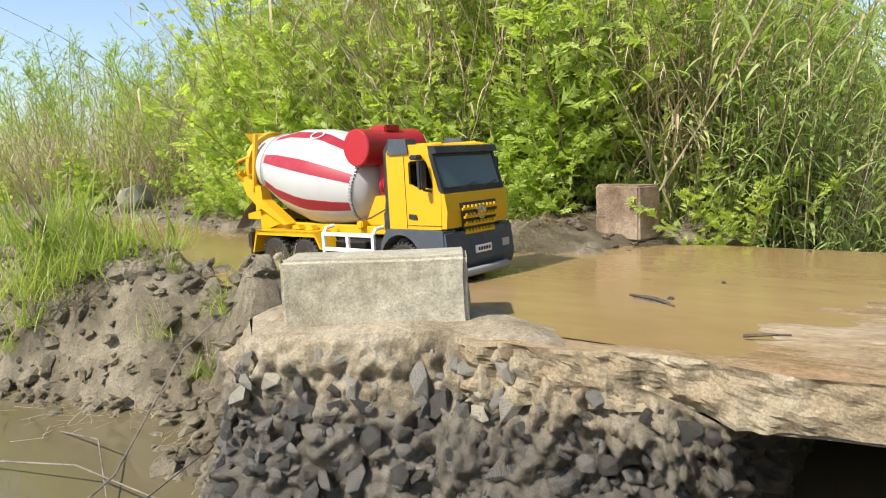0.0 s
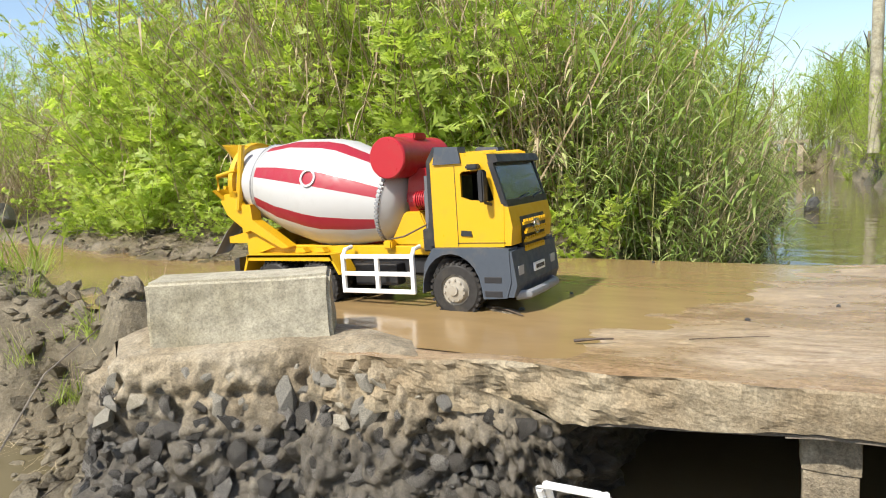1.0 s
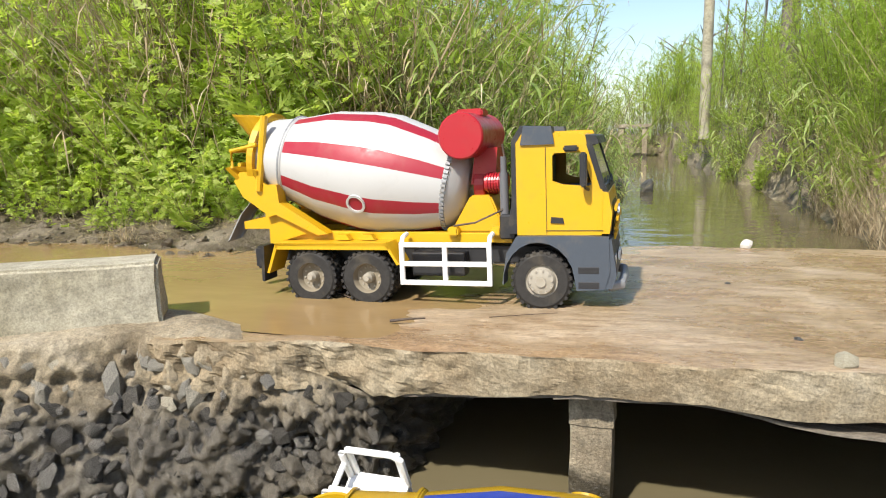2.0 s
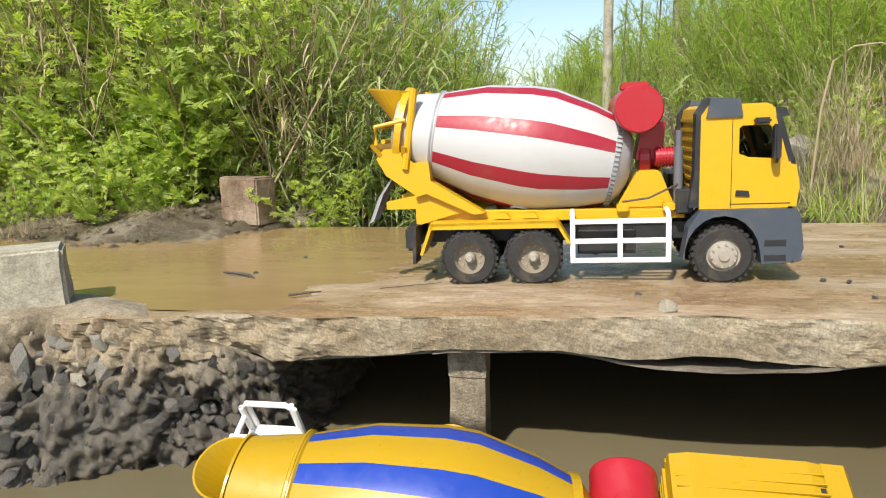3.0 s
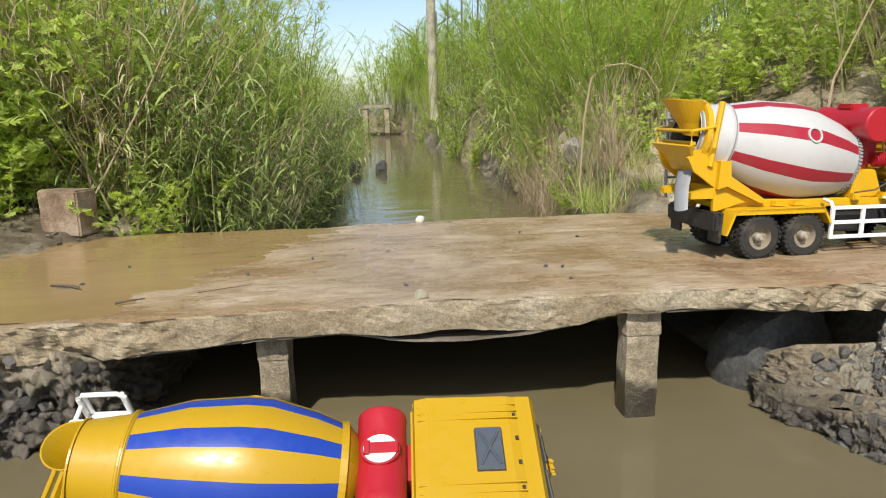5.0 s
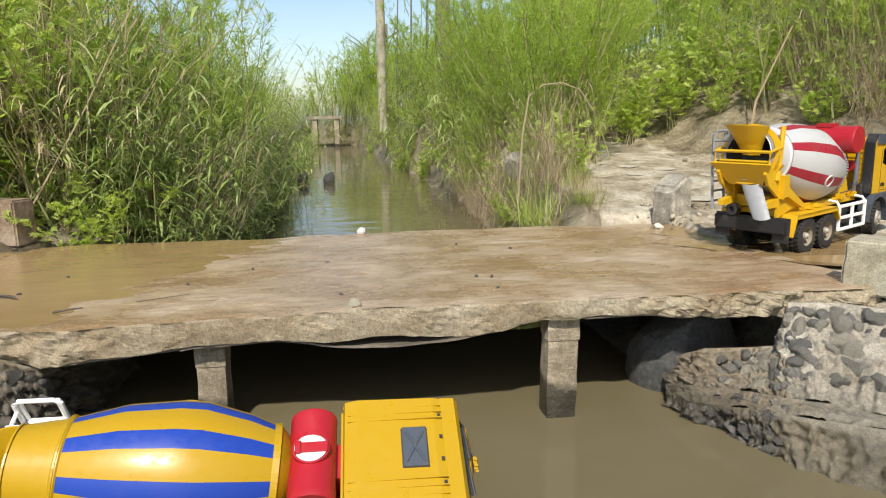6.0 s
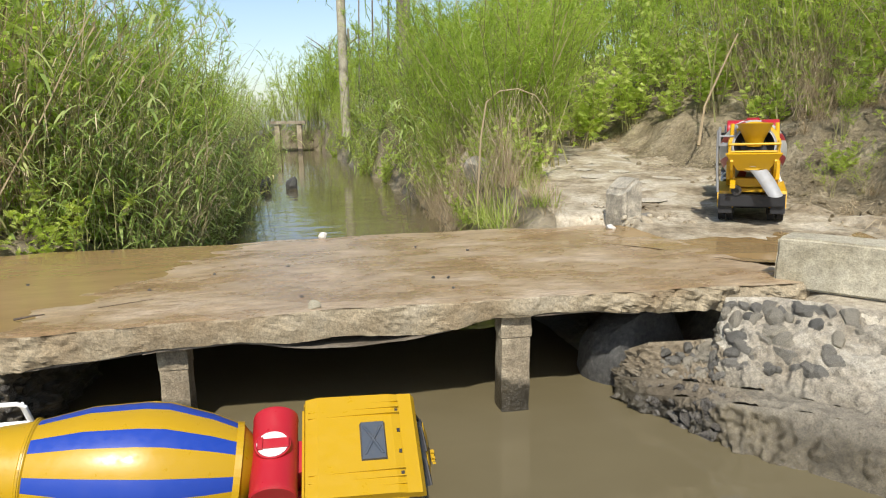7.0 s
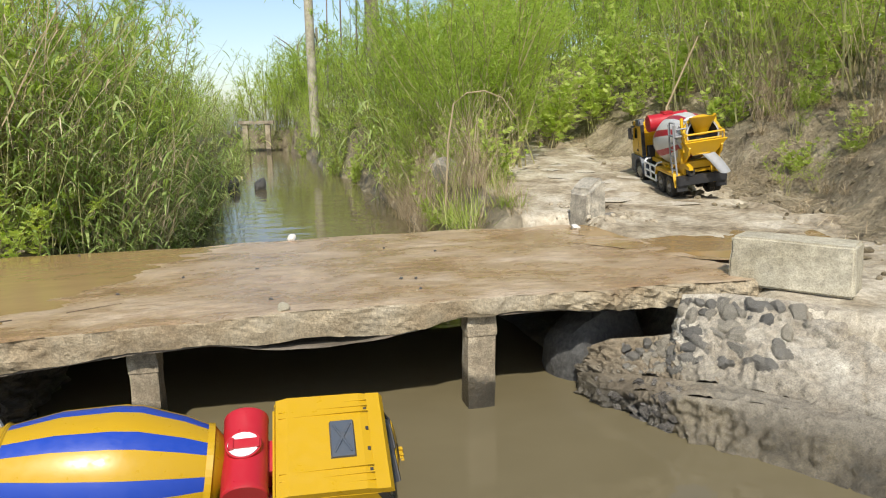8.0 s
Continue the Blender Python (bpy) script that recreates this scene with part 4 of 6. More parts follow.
def build_truck(name, label, yellow, drum_mat, stripe_mat, ladder_mat, stripes, wet=False):
    root = thing(name, label, "toy truck")
    # chassis
    bm = bmesh.new()
    for sy_ in (-0.028, 0.028):
        box(bm, (0.11, sy_, 0.062), (0.42, 0.012, 0.022))
    for xx in (-0.08, 0.0, 0.09, 0.18, 0.29):
        box(bm, (xx, 0, 0.062), (0.012, 0.05, 0.018))
    for xx in (-0.04, 0.04, FRONT):
        tube(bm, [(xx, -0.06, R_W), (xx, 0.06, R_W)], 0.006, 8)
    box(bm, (0.13, -0.045, 0.052), (0.07, 0.022, 0.03))
    box(bm, (0.14, 0.045, 0.052), (0.08, 0.022, 0.03))
    bevel(bm, 0.001, 1)
    part("chassis", bm, M_BLACK, root, "black chassis frame with axles and tanks")
    # sub-frame and rear mudguards
    bm = bmesh.new()
    for sy_ in (-1, 1):
        prism(bm, [(-0.105, 0.078), (0.225, 0.078), (0.225, 0.090), (-0.105, 0.094)], sy_ * 0.038 - 0.006, sy_ * 0.038 + 0.006)
    for xx in (-0.09, -0.02, 0.05, 0.12, 0.2):
        box(bm, (xx, 0, 0.085), (0.014, 0.07, 0.01))
    bevel(bm, 0.001, 1)
    part("subframe", bm, yellow, root)
    for sy_ in (-1, 1):
        bm = bmesh.new()
        a, b = sy_ * 0.04, sy_ * 0.079
        outer = [(-0.103, 0.042), (-0.088, 0.082), (0.070, 0.083), (0.086, 0.055)]
        inner = [(-0.099, 0.042), (-0.085, 0.0785), (0.068, 0.0795), (0.082, 0.055)]
        prism(bm, outer + inner[::-1], min(a, b), max(a, b))
        prism(bm, [(-0.088, 0.074), (-0.088, 0.083), (0.070, 0.084), (0.074, 0.074)], min(b, b - sy_ * 0.002), max(b, b - sy_ * 0.002))
        bevel(bm, 0.0008, 1)
        part("mudguard", bm, yellow, root, "yellow angled rear mudguard")
        for xx in (0.0, 0.035):
            bm = bmesh.new()
            prism(bm, [(xx - 0.008, 0.084), (xx + 0.012, 0.084), (xx + 0.007, 0.091), (xx - 0.006, 0.091)], sy_ * 0.055 - 0.006, sy_ * 0.055 + 0.006)
            part("bracket", bm, yellow, root)
        bm = bmesh.new()
        prism(bm, [(-0.112, 0.078), (-0.107, 0.078), (-0.109, 0.03), (-0.113, 0.03)], sy_ * 0.06 - 0.016, sy_ * 0.06 + 0.016)
        part("mud_flap", bm, M_BLACK, root)
    # rear bumper and lights
    bm = bmesh.new()
    box(bm, (-0.115, 0, 0.062), (0.014, 0.150, 0.030))
    bevel(bm, 0.003, 2)
    part("rear_bumper", bm, M_BLACK, root)
    # drum support at the rear: slanting side plates, cross beam, roller
    for sy_ in (-1, 1):
        bm = bmesh.new()
        prism(bm, [(-0.111, 0.076), (-0.060, 0.090), (-0.028, 0.092), (-0.086, 0.132), (-0.092, 0.140), (-0.132, 0.176), (-0.150, 0.176), (-0.160, 0.164), (-0.148, 0.142), (-0.111, 0.116)],
              sy_ * 0.048 - 0.003, sy_ * 0.048 + 0.003)
        prism(bm, [(-0.110, 0.114), (-0.108, 0.158), (-0.090, 0.158), (-0.088, 0.134), (-0.020, 0.092), (-0.034, 0.090), (-0.094, 0.118)], sy_ * 0.050 - 0.010, sy_ * 0.050 + 0.010)
        prism(bm, [(-0.150, 0.098), (-0.150, 0.108), (-0.108, 0.116), (-0.108, 0.098)], sy_ * 0.044 - 0.006, sy_ * 0.044 + 0.006)
        bevel(bm, 0.001, 1)
        part("support_plate", bm, yellow, root, "slanting yellow drum support")
    for c_, s_ in (((-0.088, 0, 0.105), (0.03, 0.094, 0.022)), ((-0.138, 0, 0.17), (0.012, 0.094, 0.012))):
        part("cross_beam", bevel(box(bmesh.new(), c_, s_), 0.001, 1), yellow, root)
    bm = bmesh.new()
    lathe(bm, [(-0.112, 0.012), (-0.125, 0.012), (-0.125, 0.006), (-0.117, 0.006)], 20, Matrix.Translation((0, 0.035, 0.088)))
    part("winch", bm, M_BLACK, root)
    # hopper: a V-shaped mouth over the drum's end
    bm = bmesh.new()
    prism(bm, [(-0.165, 0.182), (-0.140, 0.140), (-0.128, 0.140), (-0.118, 0.178), (-0.124, 0.18), (-0.132, 0.148), (-0.138, 0.148), (-0.160, 0.184)], -0.062, 0.062)
    for v in bm.verts:
        if v.co.z < 0.16:
            v.co.y *= 0.55
    bevel(bm, 0.001, 1)
    part("lower_hopper", bm, yellow, root, "yellow discharge hopper")
    bm = bmesh.new()
    cone = []
    for z, mx_, r_ in ((0.196, -0.116, 0.014), (0.215, -0.121, 0.020), (0.250, -0.134, 0.034), (0.252, -0.134, 0.0345), (0.252, -0.134, 0.0325), (0.215, -0.121, 0.0185), (0.196, -0.116, 0.0125)):
        cone.append([bm.verts.new((mx_ + r_ * math.cos(2 * math.pi * i / 28), 1.15 * r_ * math.sin(2 * math.pi * i / 28), z - 0.12 * r_ * math.cos(2 * math.pi * i / 28))) for i in range(28)])
    for a, b in zip(cone, cone[1:] + cone[:1]):
        for i in range(28):
            bm.faces.new((a[i], a[(i + 1) % 28], b[(i + 1) % 28], b[i]))
    if wet:
        bmesh.ops.transform(bm, matrix=Matrix.Translation((-0.110, 0, 0.233)) @ Matrix.Diagonal((0.74, 0.74, 0.74, 1)) @ Matrix.Translation((0.116, 0, -0.215)), verts=bm.verts)
    else:
        bmesh.ops.translate(bm, vec=(-0.010, 0, 0), verts=bm.verts)
    part("feed_hopper", bm, yellow, root, "yellow feed hopper open at the top")
    bm = bmesh.new()
    for sy_ in (-0.055, 0.055):
        tube(bm, [(-0.158, sy_, 0.182), (-0.158, sy_, 0.205), (-0.118, sy_, 0.212)], 0.003, 8)
        tube(bm, [(-0.122, sy_ * 0.95, 0.15), (-0.106, sy_ * 0.9, 0.195 if wet else 0.25)], 0.005, 8)
    tube(bm, [(-0.158, -0.055, 0.205), (-0.158, 0.055, 0.205)], 0.003, 8)
    tube(bm, [(-0.15, -0.05, 0.186), (-0.15, 0.05, 0.186)], 0.003, 8)
    lathe(bm, [(-0.006, 0.058), (-0.006, 0.050), (0.003, 0.050), (0.003, 0.058), (-0.006, 0.058)], 40, Matrix.Translation(DRUM_AT) @ Matrix.Rotation(radians(DRUM_TILT), 4, "Y") @ Matrix.Translation((-0.160, 0, 0)), False)
    part("hopper_frame", bm, yellow, root)
    # chute
    bm = bmesh.new()
    NS = 9
    rr = []
    for q, t_ in ((Vector((-0.142, -0.01, 0.145)), 0.020), (Vector((-0.158, -0.03, 0.118)), 0.019), (Vector((-0.168, -0.05, 0.085)), 0.017)):
        ring = []
        for layer in (1.0, 0.86):
            for k in range(NS):
                a = math.pi * (k / (NS - 1))
                ring.append(bm.verts.new(q + Vector((-0.010 * math.sin(a) * layer + 0.004, t_ * math.cos(a) * layer, -0.012 * math.sin(a) * layer * 0.4))))
        rr.append(ring)
    for a, b in zip(rr, rr[1:]):
        for k in range(NS - 1):
            bm.faces.new((a[k], a[k + 1], b[k + 1], b[k]))
            bm.faces.new((a[NS + k], b[NS + k], b[NS + k + 1], a[NS + k + 1]))
        for k in (0, NS - 1):
            bm.faces.new((a[k], b[k], b[NS + k], a[NS + k]))
    part("chute", bm, M_STEEL, root, "grey plastic discharge chute", True)
    # drum
    bm = bmesh.new()
    seg = 45 if wet else 48
    prof = [(-0.184, 0.0445), (-0.182, 0.0475), (-0.130, 0.0565), (-0.128, 0.060), (-0.124, 0.060), (-0.122, 0.0585), (-0.064, 0.0745), (0.0, 0.0815), (0.03, 0.081), (0.085, 0.069), (0.118, 0.058)]
    prof = [(a_ * 0.93, r_) for a_, r_ in prof]
    bands = lathe(bm, prof, seg, None, False)
    for k in range(5, len(prof) - 2 + 1):
        for i, f in enumerate(bands[k]):
            if (i % stripes) < 2:
                f.material_index = 1
    drum = part("drum", bm, [drum_mat, stripe_mat], root, "drum with bright lengthwise stripes", True)
    drum.matrix_basis = pose(*DRUM_AT, 0, DRUM_TILT, 0) @ (Matrix.Translation((-0.010, 0, 0.025)) @ Matrix.Diagonal((0.9, 1, 1, 1)) @ pose(0, 0, 0, 8, 0, 0) if wet else Matrix())
    bm = bmesh.new()
    lathe(bm, [(0.1097, 0.058), (0.116, 0.057), (0.127, 0.045), (0.134, 0.03), (0.134, 0.001)], seg, None, False)
    part("drum_front", bm, M_DRUM_W if not wet else yellow, drum, "pale dished drum end", True)
    for a0 in (-0.118, -0.1695):
        bm = bmesh.new()
        r0 = 0.0575 if a0 > -0.12 else 0.0465
        lathe(bm, [(a0 - 0.001, r0), (a0 - 0.001, r0 + 0.0032), (a0 + 0.0012, r0 + 0.0032), (a0 + 0.0012, r0)], seg, None, False)
        part("collar_ring", bm, M_STEEL if not wet else yellow, drum, "thin grey collar ring")
    bm = bmesh.new()
    for k in range(0 if wet else 64):
        a = 2 * math.pi * k / 64
        box(bm, (0.113, 0.0585 * math.cos(a), 0.0585 * math.sin(a)), (0.006, 0.0035, 0.0035), Matrix.Rotation(a, 4, "X"))
    if wet:
        lathe(bm, [(0.108, 0.0575), (0.108, 0.0595), (0.116, 0.0595), (0.116, 0.0575)], seg, None, False)
    part("gear_ring", bm, M_STEEL if not wet else yellow, drum, "toothed gear ring" if not wet else "smooth yellow end ring")
    bm = bmesh.new()
    lathe(bm, [(-0.1707, 0.044), (-0.14, 0.030), (-0.14, 0.001)], seg, None, False)
    part("drum_mouth", bm, M_BLACK, drum)
    for ang in (7.5, 187.5):
        bm = bmesh.new()
        a = radians(ang)
        lathe(bm, [(-0.0025, 0.013), (-0.0025, 0.010), (0.0015, 0.010), (0.0015, 0.013), (-0.0025, 0.013)], 28, Matrix.Rotation(a, 4, "X") @ Matrix.Translation((0.006, 0.0815, 0)) @ TO_Y, False)
        part("drum_hatch", bm, drum_mat, drum, "round hatch ring")
    TANK = 0.200 if wet else 0.212
    # pedestal, pump, water tank
    bm = bmesh.new()
    prism(bm, [(0.142, 0.09), (0.215, 0.09), (0.196, 0.137), (0.170, 0.137)], -0.034, 0.034)
    box(bm, (0.15, -0.045, 0.093), (0.014, 0.016, 0.012))
    box(bm, (0.205, -0.045, 0.093), (0.014, 0.016, 0.012))
    bevel(bm, 0.002, 2)
    part("pedestal", bm, yellow, root, "yellow front drum pedestal")
    bm = bmesh.new()
    lathe(bm, [(0.172, 0.026), (0.186, 0.026), (0.188, 0.015), (0.2, 0.015)], 24, Matrix.Translation((0, 0, 0.150)) @ Matrix.Rotation(radians(0), 4, "Y"))
    prism(bm, [(0.168, 0.15), (0.2, 0.15), (0.204, 0.196), (0.176, 0.196)], -0.022, 0.022)
    bevel(bm, 0.0015, 1)
    part("gearbox", bm, M_RED, root, "red plastic gearbox")
    bm = bmesh.new()
    for k in range(7):
        lathe(bm, [(0.193 + 0.0035 * k, 0.0125), (0.1948 + 0.0035 * k, 0.0125)], 20, Matrix.Translation((0, -0.032, 0.153)))
    lathe(bm, [(0.19, 0.0105), (0.219, 0.0105)], 20, Matrix.Translation((0, -0.032, 0.153)))
    part("motor", bm, M_RED, root, "ribbed red motor")
    bm = bmesh.new()
    ts = 0.78 if wet else 0.87
    lathe(bm, [(a_ * (0.86 if wet else 1.0), r_ * ts) for a_, r_ in ((-0.066, 0.0305), (-0.064, 0.0325), (-0.058, 0.033), (-0.056, 0.0325), (0.056, 0.0325), (0.058, 0.033), (0.064, 0.0325), (0.066, 0.0305))], 40, Matrix.Translation((0.168, 0, TANK)) @ TO_Y)
    tank = part("water_tank", bm, M_RED, root, "red cylindrical water tank", True)
    bm = bmesh.new()
    if wet:
        lathe(bm, [(0.018, 0.017), (0.0275, 0.017), (0.0275, 0.0005)], 32, Matrix.Translation((0.168, 0, TANK)) @ TO_Z)
        part("tank_lid", bm, M_RAIL, tank, "round pale tank lid")
        bm = bmesh.new()
        box(bm, (0.171, 0, TANK + 0.0287), (0.030, 0.013, 0.003))
        box(bm, (0.155, 0, TANK + 0.029), (0.006, 0.016, 0.006))
        bevel(bm, 0.0008, 1)
        part("lid_handle", bm, M_RED, tank, "red lid latch")
        bm = bmesh.new()
        lathe(bm, [(0.018, 0.0195), (0.0268, 0.0195), (0.0268, 0.0175), (0.018, 0.0175)], 32, Matrix.Translation((0.168, 0, TANK)) @ TO_Z, False)
        part("lid_rim", bm, M_RED, tank)
    else:
        box(bm, (0.168, 0, 0.2405), (0.034, 0.034, 0.010))
        bevel(bm, 0.002, 2)
        part("tank_lid", bm, M_RED, tank)
    # cab
    body = part("cab", prism(bmesh.new(), [(0.236, 0.0935), (0.2375, 0.205), (0.2395, 0.205), (0.2395, 0.0935)], -0.07, 0.07), yellow, root, "yellow cab body")
    for k in range(9):
        part("rear_rib", box(bmesh.new(), (0.2352, 0, 0.102 + 0.012 * k), (0.002, 0.128, 0.004)), yellow, body)
    out = [(0.236, 0.093), (0.300, 0.093), (0.352, 0.093), (0.3545, 0.142), (0.351, 0.152), (0.337, 0.190), (0.333, 0.2), (0.29, 0.204), (0.236, 0.204)]
    win = [(0.2865, 0.158), (0.300, 0.1535), (0.334, 0.151), (0.339, 0.153), (0.338, 0.158), (0.3275, 0.188), (0.324, 0.1905), (0.29, 0.1905), (0.2865, 0.187)]
    for sy_ in (-1, 1):
        bm = bmesh.new()
        ring_prism(bm, out, win, sy_ * 0.069 - 0.002, sy_ * 0.069 + 0.002)
        part("side_panel", bm, yellow, body, "yellow cab side with an open window")
        bm = bmesh.new()
        box(bm, (0.2775, sy_ * 0.0712, 0.146), (0.0008, 0.0008, 0.104))
        box(bm, (0.315, sy_ * 0.0712, 0.0985), (0.078, 0.0008, 0.0008))
        part("door_gap", bm, M_BLACK, body)
        bm = bmesh.new()
        prism(bm, [(0.283, 0.108), (0.302, 0.107), (0.3, 0.114), (0.284, 0.115)], sy_ * 0.0715 - 0.0012, sy_ * 0.0715 + 0.0012)
        bevel(bm, 0.001, 1)
        part("door_handle", bm, M_BLACK, body, "black door handle")
        if wet:
            continue
        # mirror on its arm
        bm = bmesh.new()
        box(bm, (0.330, sy_ * 0.085, 0.171), (0.009, 0.014, 0.040))
        box(bm, (0.313, sy_ * 0.079, 0.1955), (0.020, 0.012, 0.007))
        tube(bm, [(0.335, sy_ * 0.07, 0.147), (0.332, sy_ * 0.083, 0.150), (0.331, sy_ * 0.085, 0.155)], 0.002, 6)
        bevel(bm, 0.002, 2)
        part("side_mirror", bm, M_BLACK, body, "black side mirror")
        # air deflector and roof pillar
        bm = bmesh.new()
        prism(bm, [(0.243, 0.201), (0.290, 0.201), (0.286, 0.222), (0.248, 0.224)], min(sy_ * 0.052, sy_ * 0.074), max(sy_ * 0.052, sy_ * 0.074))
        bevel(bm, 0.004, 2)
        part("air_deflector", bm, M_GREY, body, "dark grey roof side deflector")
        bm = bmesh.new()
        prism(bm, [(0.222, 0.095), (0.236, 0.095), (0.236, 0.13), (0.2365, 0.204), (0.252, 0.224), (0.243, 0.224), (0.230, 0.206), (0.229, 0.135)], min(sy_ * 0.060, sy_ * 0.071), max(sy_ * 0.052, sy_ * 0.071))
        bevel(bm, 0.002, 1)
        part("side_fairing", bm, M_BLACK, body)
    # roof
    bm = bmesh.new()
    prism(bm, [(0.236, 0.2), (0.336, 0.199), (0.333, 0.209), (0.323, 0.2125), (0.25, 0.216), (0.238, 0.212)], -0.0705, 0.0705)
    bevel(bm, 0.005, 3)
    roof = part("roof", bm, yellow, body, "yellow cab roof")
    for k in range(3):
        for sy_ in (-1, 1):
            part("roof_rib", box(bmesh.new(), (0.286, sy_ * (0.040 + 0.0095 * k), 0.2147 - 0.0012 * k), (0.090, 0.0014, 0.0022)), yellow, roof)
    if wet:
        bm = bmesh.new()
        prism(bm, [(0.2905, 0.2140), (0.3155, 0.2133), (0.314, 0.2175), (0.292, 0.218)], -0.026, 0.026)
        bevel(bm, 0.003, 2)
        hatch = part("roof_hatch", bm, M_GREY, roof, "dark grey roof hatch with a raised cross")
        bm = bmesh.new()
        for sg in (-1, 1):
            tube(bm, [(0.2945, -0.02 * sg, 0.2178), (0.303, 0, 0.2186), (0.3115, 0.02 * sg, 0.2174)], 0.0015, 6)
        part("raised_cross", bm, M_GREY, hatch)
        for k in (-1.5, -0.5, 0.5, 1.5):
            part("marker_lamp", box(bmesh.new(), (0.3285, 0.03 * k, 0.2095), (0.003, 0.005, 0.0045)), M_BLACK, roof)
    bm = bmesh.new()
    prism(bm, [(0.3335, 0.198), (0.349, 0.200), (0.345, 0.209), (0.331, 0.2105)], -0.071, 0.071)
    bevel(bm, 0.002, 2)
    part("sun_visor", bm, M_BLACK if not wet else yellow, body, "dark sun visor over the windscreen")
    bm = bmesh.new()
    prism(bm, [(0.3565, 0.150), (0.3385, 0.199), (0.3355, 0.199), (0.3535, 0.150)], -0.066, 0.066)
    part("windscreen", bm, M_GLASS, body, "dark reflecting windscreen")
    bm = bmesh.new()
    for sy_ in (-1, 1):
        prism(bm, [(0.3585, 0.147), (0.340, 0.2), (0.332, 0.2), (0.3505, 0.147)], sy_ * 0.0685 - 0.0027, sy_ * 0.0685 + 0.0027)
    prism(bm, [(0.3605, 0.141), (0.3585, 0.152), (0.352, 0.152), (0.354, 0.141)], -0.07, 0.07)
    for sy_ in (-0.03, 0.02):
        tube(bm, [(0.360, sy_, 0.150), (0.3575, sy_ + 0.035, 0.1565)], 0.0012, 5)
    bevel(bm, 0.0008, 1)
    part("windscreen_frame", bm, M_BLACK, body, "black windscreen pillars and wipers")
    bm = bmesh.new()
    prism(bm, [(0.350, 0.0945), (0.3625, 0.0945), (0.366, 0.118), (0.361, 0.143), (0.350, 0.145)], -0.0705, 0.0705)
    bevel(bm, 0.006, 3)
    part("front_panel", bm, yellow, body, "yellow front panel")
    bm = bmesh.new()
    prism(bm, [(0.3555, 0.079), (0.3645, 0.081), (0.3678, 0.118), (0.363, 0.131), (0.355, 0.131)], -0.043, 0.043)
    for v in bm.verts:
        if v.co.z < 0.09:
            v.co.y *= 0.8
    bevel(bm, 0.002, 2)
    grille = part("grille", bm, M_BLACK, body, "black grille with yellow slats")
    for k in range(4):
        bm = bmesh.new()
        z = 0.085 + 0.0115 * k
        xx = 0.3668 + 0.0018 * min(k, 2) - (0.002 if k == 3 else 0)
        box(bm, (xx, 0, z), (0.004, 0.068 + 0.0045 * k, 0.0036))
        for i in range(9):
            box(bm, (xx + 0.0005, (i - 4) * (0.0076 + 0.0004 * k), z + 0.0032), (0.0035, 0.0032, 0.004))
        part("grille_slat", bm, yellow, grille)
    bm = bmesh.new()
    lathe(bm, [(0.369, 0.0105), (0.3725, 0.0105), (0.3725, 0.0082), (0.370, 0.0082)], 28, Matrix.Translation((0, 0, 0.113)), False)
    lathe(bm, [(0.3695, 0.0085), (0.3705, 0.0085)], 20, Matrix.Translation((0, 0, 0.113)))
    part("emblem", bm, M_CHROME, grille, "round chrome badge")
    # interior
    bm = bmesh.new()
    box(bm, (0.295, 0, 0.12), (0.105, 0.13, 0.05))
    box(bm, (0.262, 0.034, 0.16), (0.02, 0.045, 0.05))
    box(bm, (0.262, -0.034, 0.16), (0.02, 0.045, 0.05))
    lathe(bm, [(-0.002, 0.013), (-0.002, 0.010), (0.002, 0.010), (0.002, 0.013)], 20, Matrix.Translation((0.325, 0.034, 0.160)) @ Matrix.Rotation(radians(-25), 4, "Y"), False)
    part("interior", bm, M_BLACK, body, "black seats and steering wheel")
    # grey lower cab: arch, steps, bumper
    arch = [(FRONT + 0.002 + 0.050 * math.cos(a), 0.037 + 0.0485 * math.sin(a)) for a in np.linspace(math.pi * 1.03, math.pi * 0.03, 12)]
    for sy_ in (-1, 1):
        bm = bmesh.new()
        pts = [(0.214, 0.034)] + [(0.221, 0.072), (0.236, 0.0925), (0.33, 0.093), (0.362, 0.0915), (0.3635, 0.05), (0.356, 0.029), (0.318, 0.027)] + arch[::-1]
        prism(bm, pts, min(sy_ * 0.052, sy_ * 0.079), max(sy_ * 0.052, sy_ * 0.079))
        bevel(bm, 0.0025, 2, 50)
        part("fender", bm, M_GREY, body, "dusty blue-grey wheel arch and steps")
        bm = bmesh.new()
        for z in (0.034, 0.052):
            box(bm, (0.335, sy_ * 0.0765, z), (0.03, 0.006, 0.010))
        bevel(bm, 0.0015, 1)
        part("step", bm, M_BLACK, body)
        bm = bmesh.new()
        box(bm, (0.3675, sy_ * 0.058, 0.062), (0.006, 0.022, 0.017))
        bevel(bm, 0.0025, 2)
        part("headlight", bm, M_LAMP, body, "clear headlight")
    bm = bmesh.new()
    prism(bm, [(0.335, 0.03), (0.366, 0.03), (0.372, 0.045), (0.370, 0.060), (0.3655, 0.088), (0.345, 0.09)], -0.0775, 0.0775)
    bevel(bm, 0.004, 2)
    bump_ = part("front_bumper", bm, M_GREY, body, "dusty blue-grey front bumper")
    bm = bmesh.new()
    box(bm, (0.3725, 0, 0.060), (0.003, 0.036, 0.011))
    part("number_plate", bm, M_RAIL, bump_, "white number plate")
    for k in range(5):
        part("plate_bar", box(bmesh.new(), (0.3743, -0.012 + 0.006 * k, 0.060), (0.0008, 0.004, 0.005)), M_BLACK, bump_)
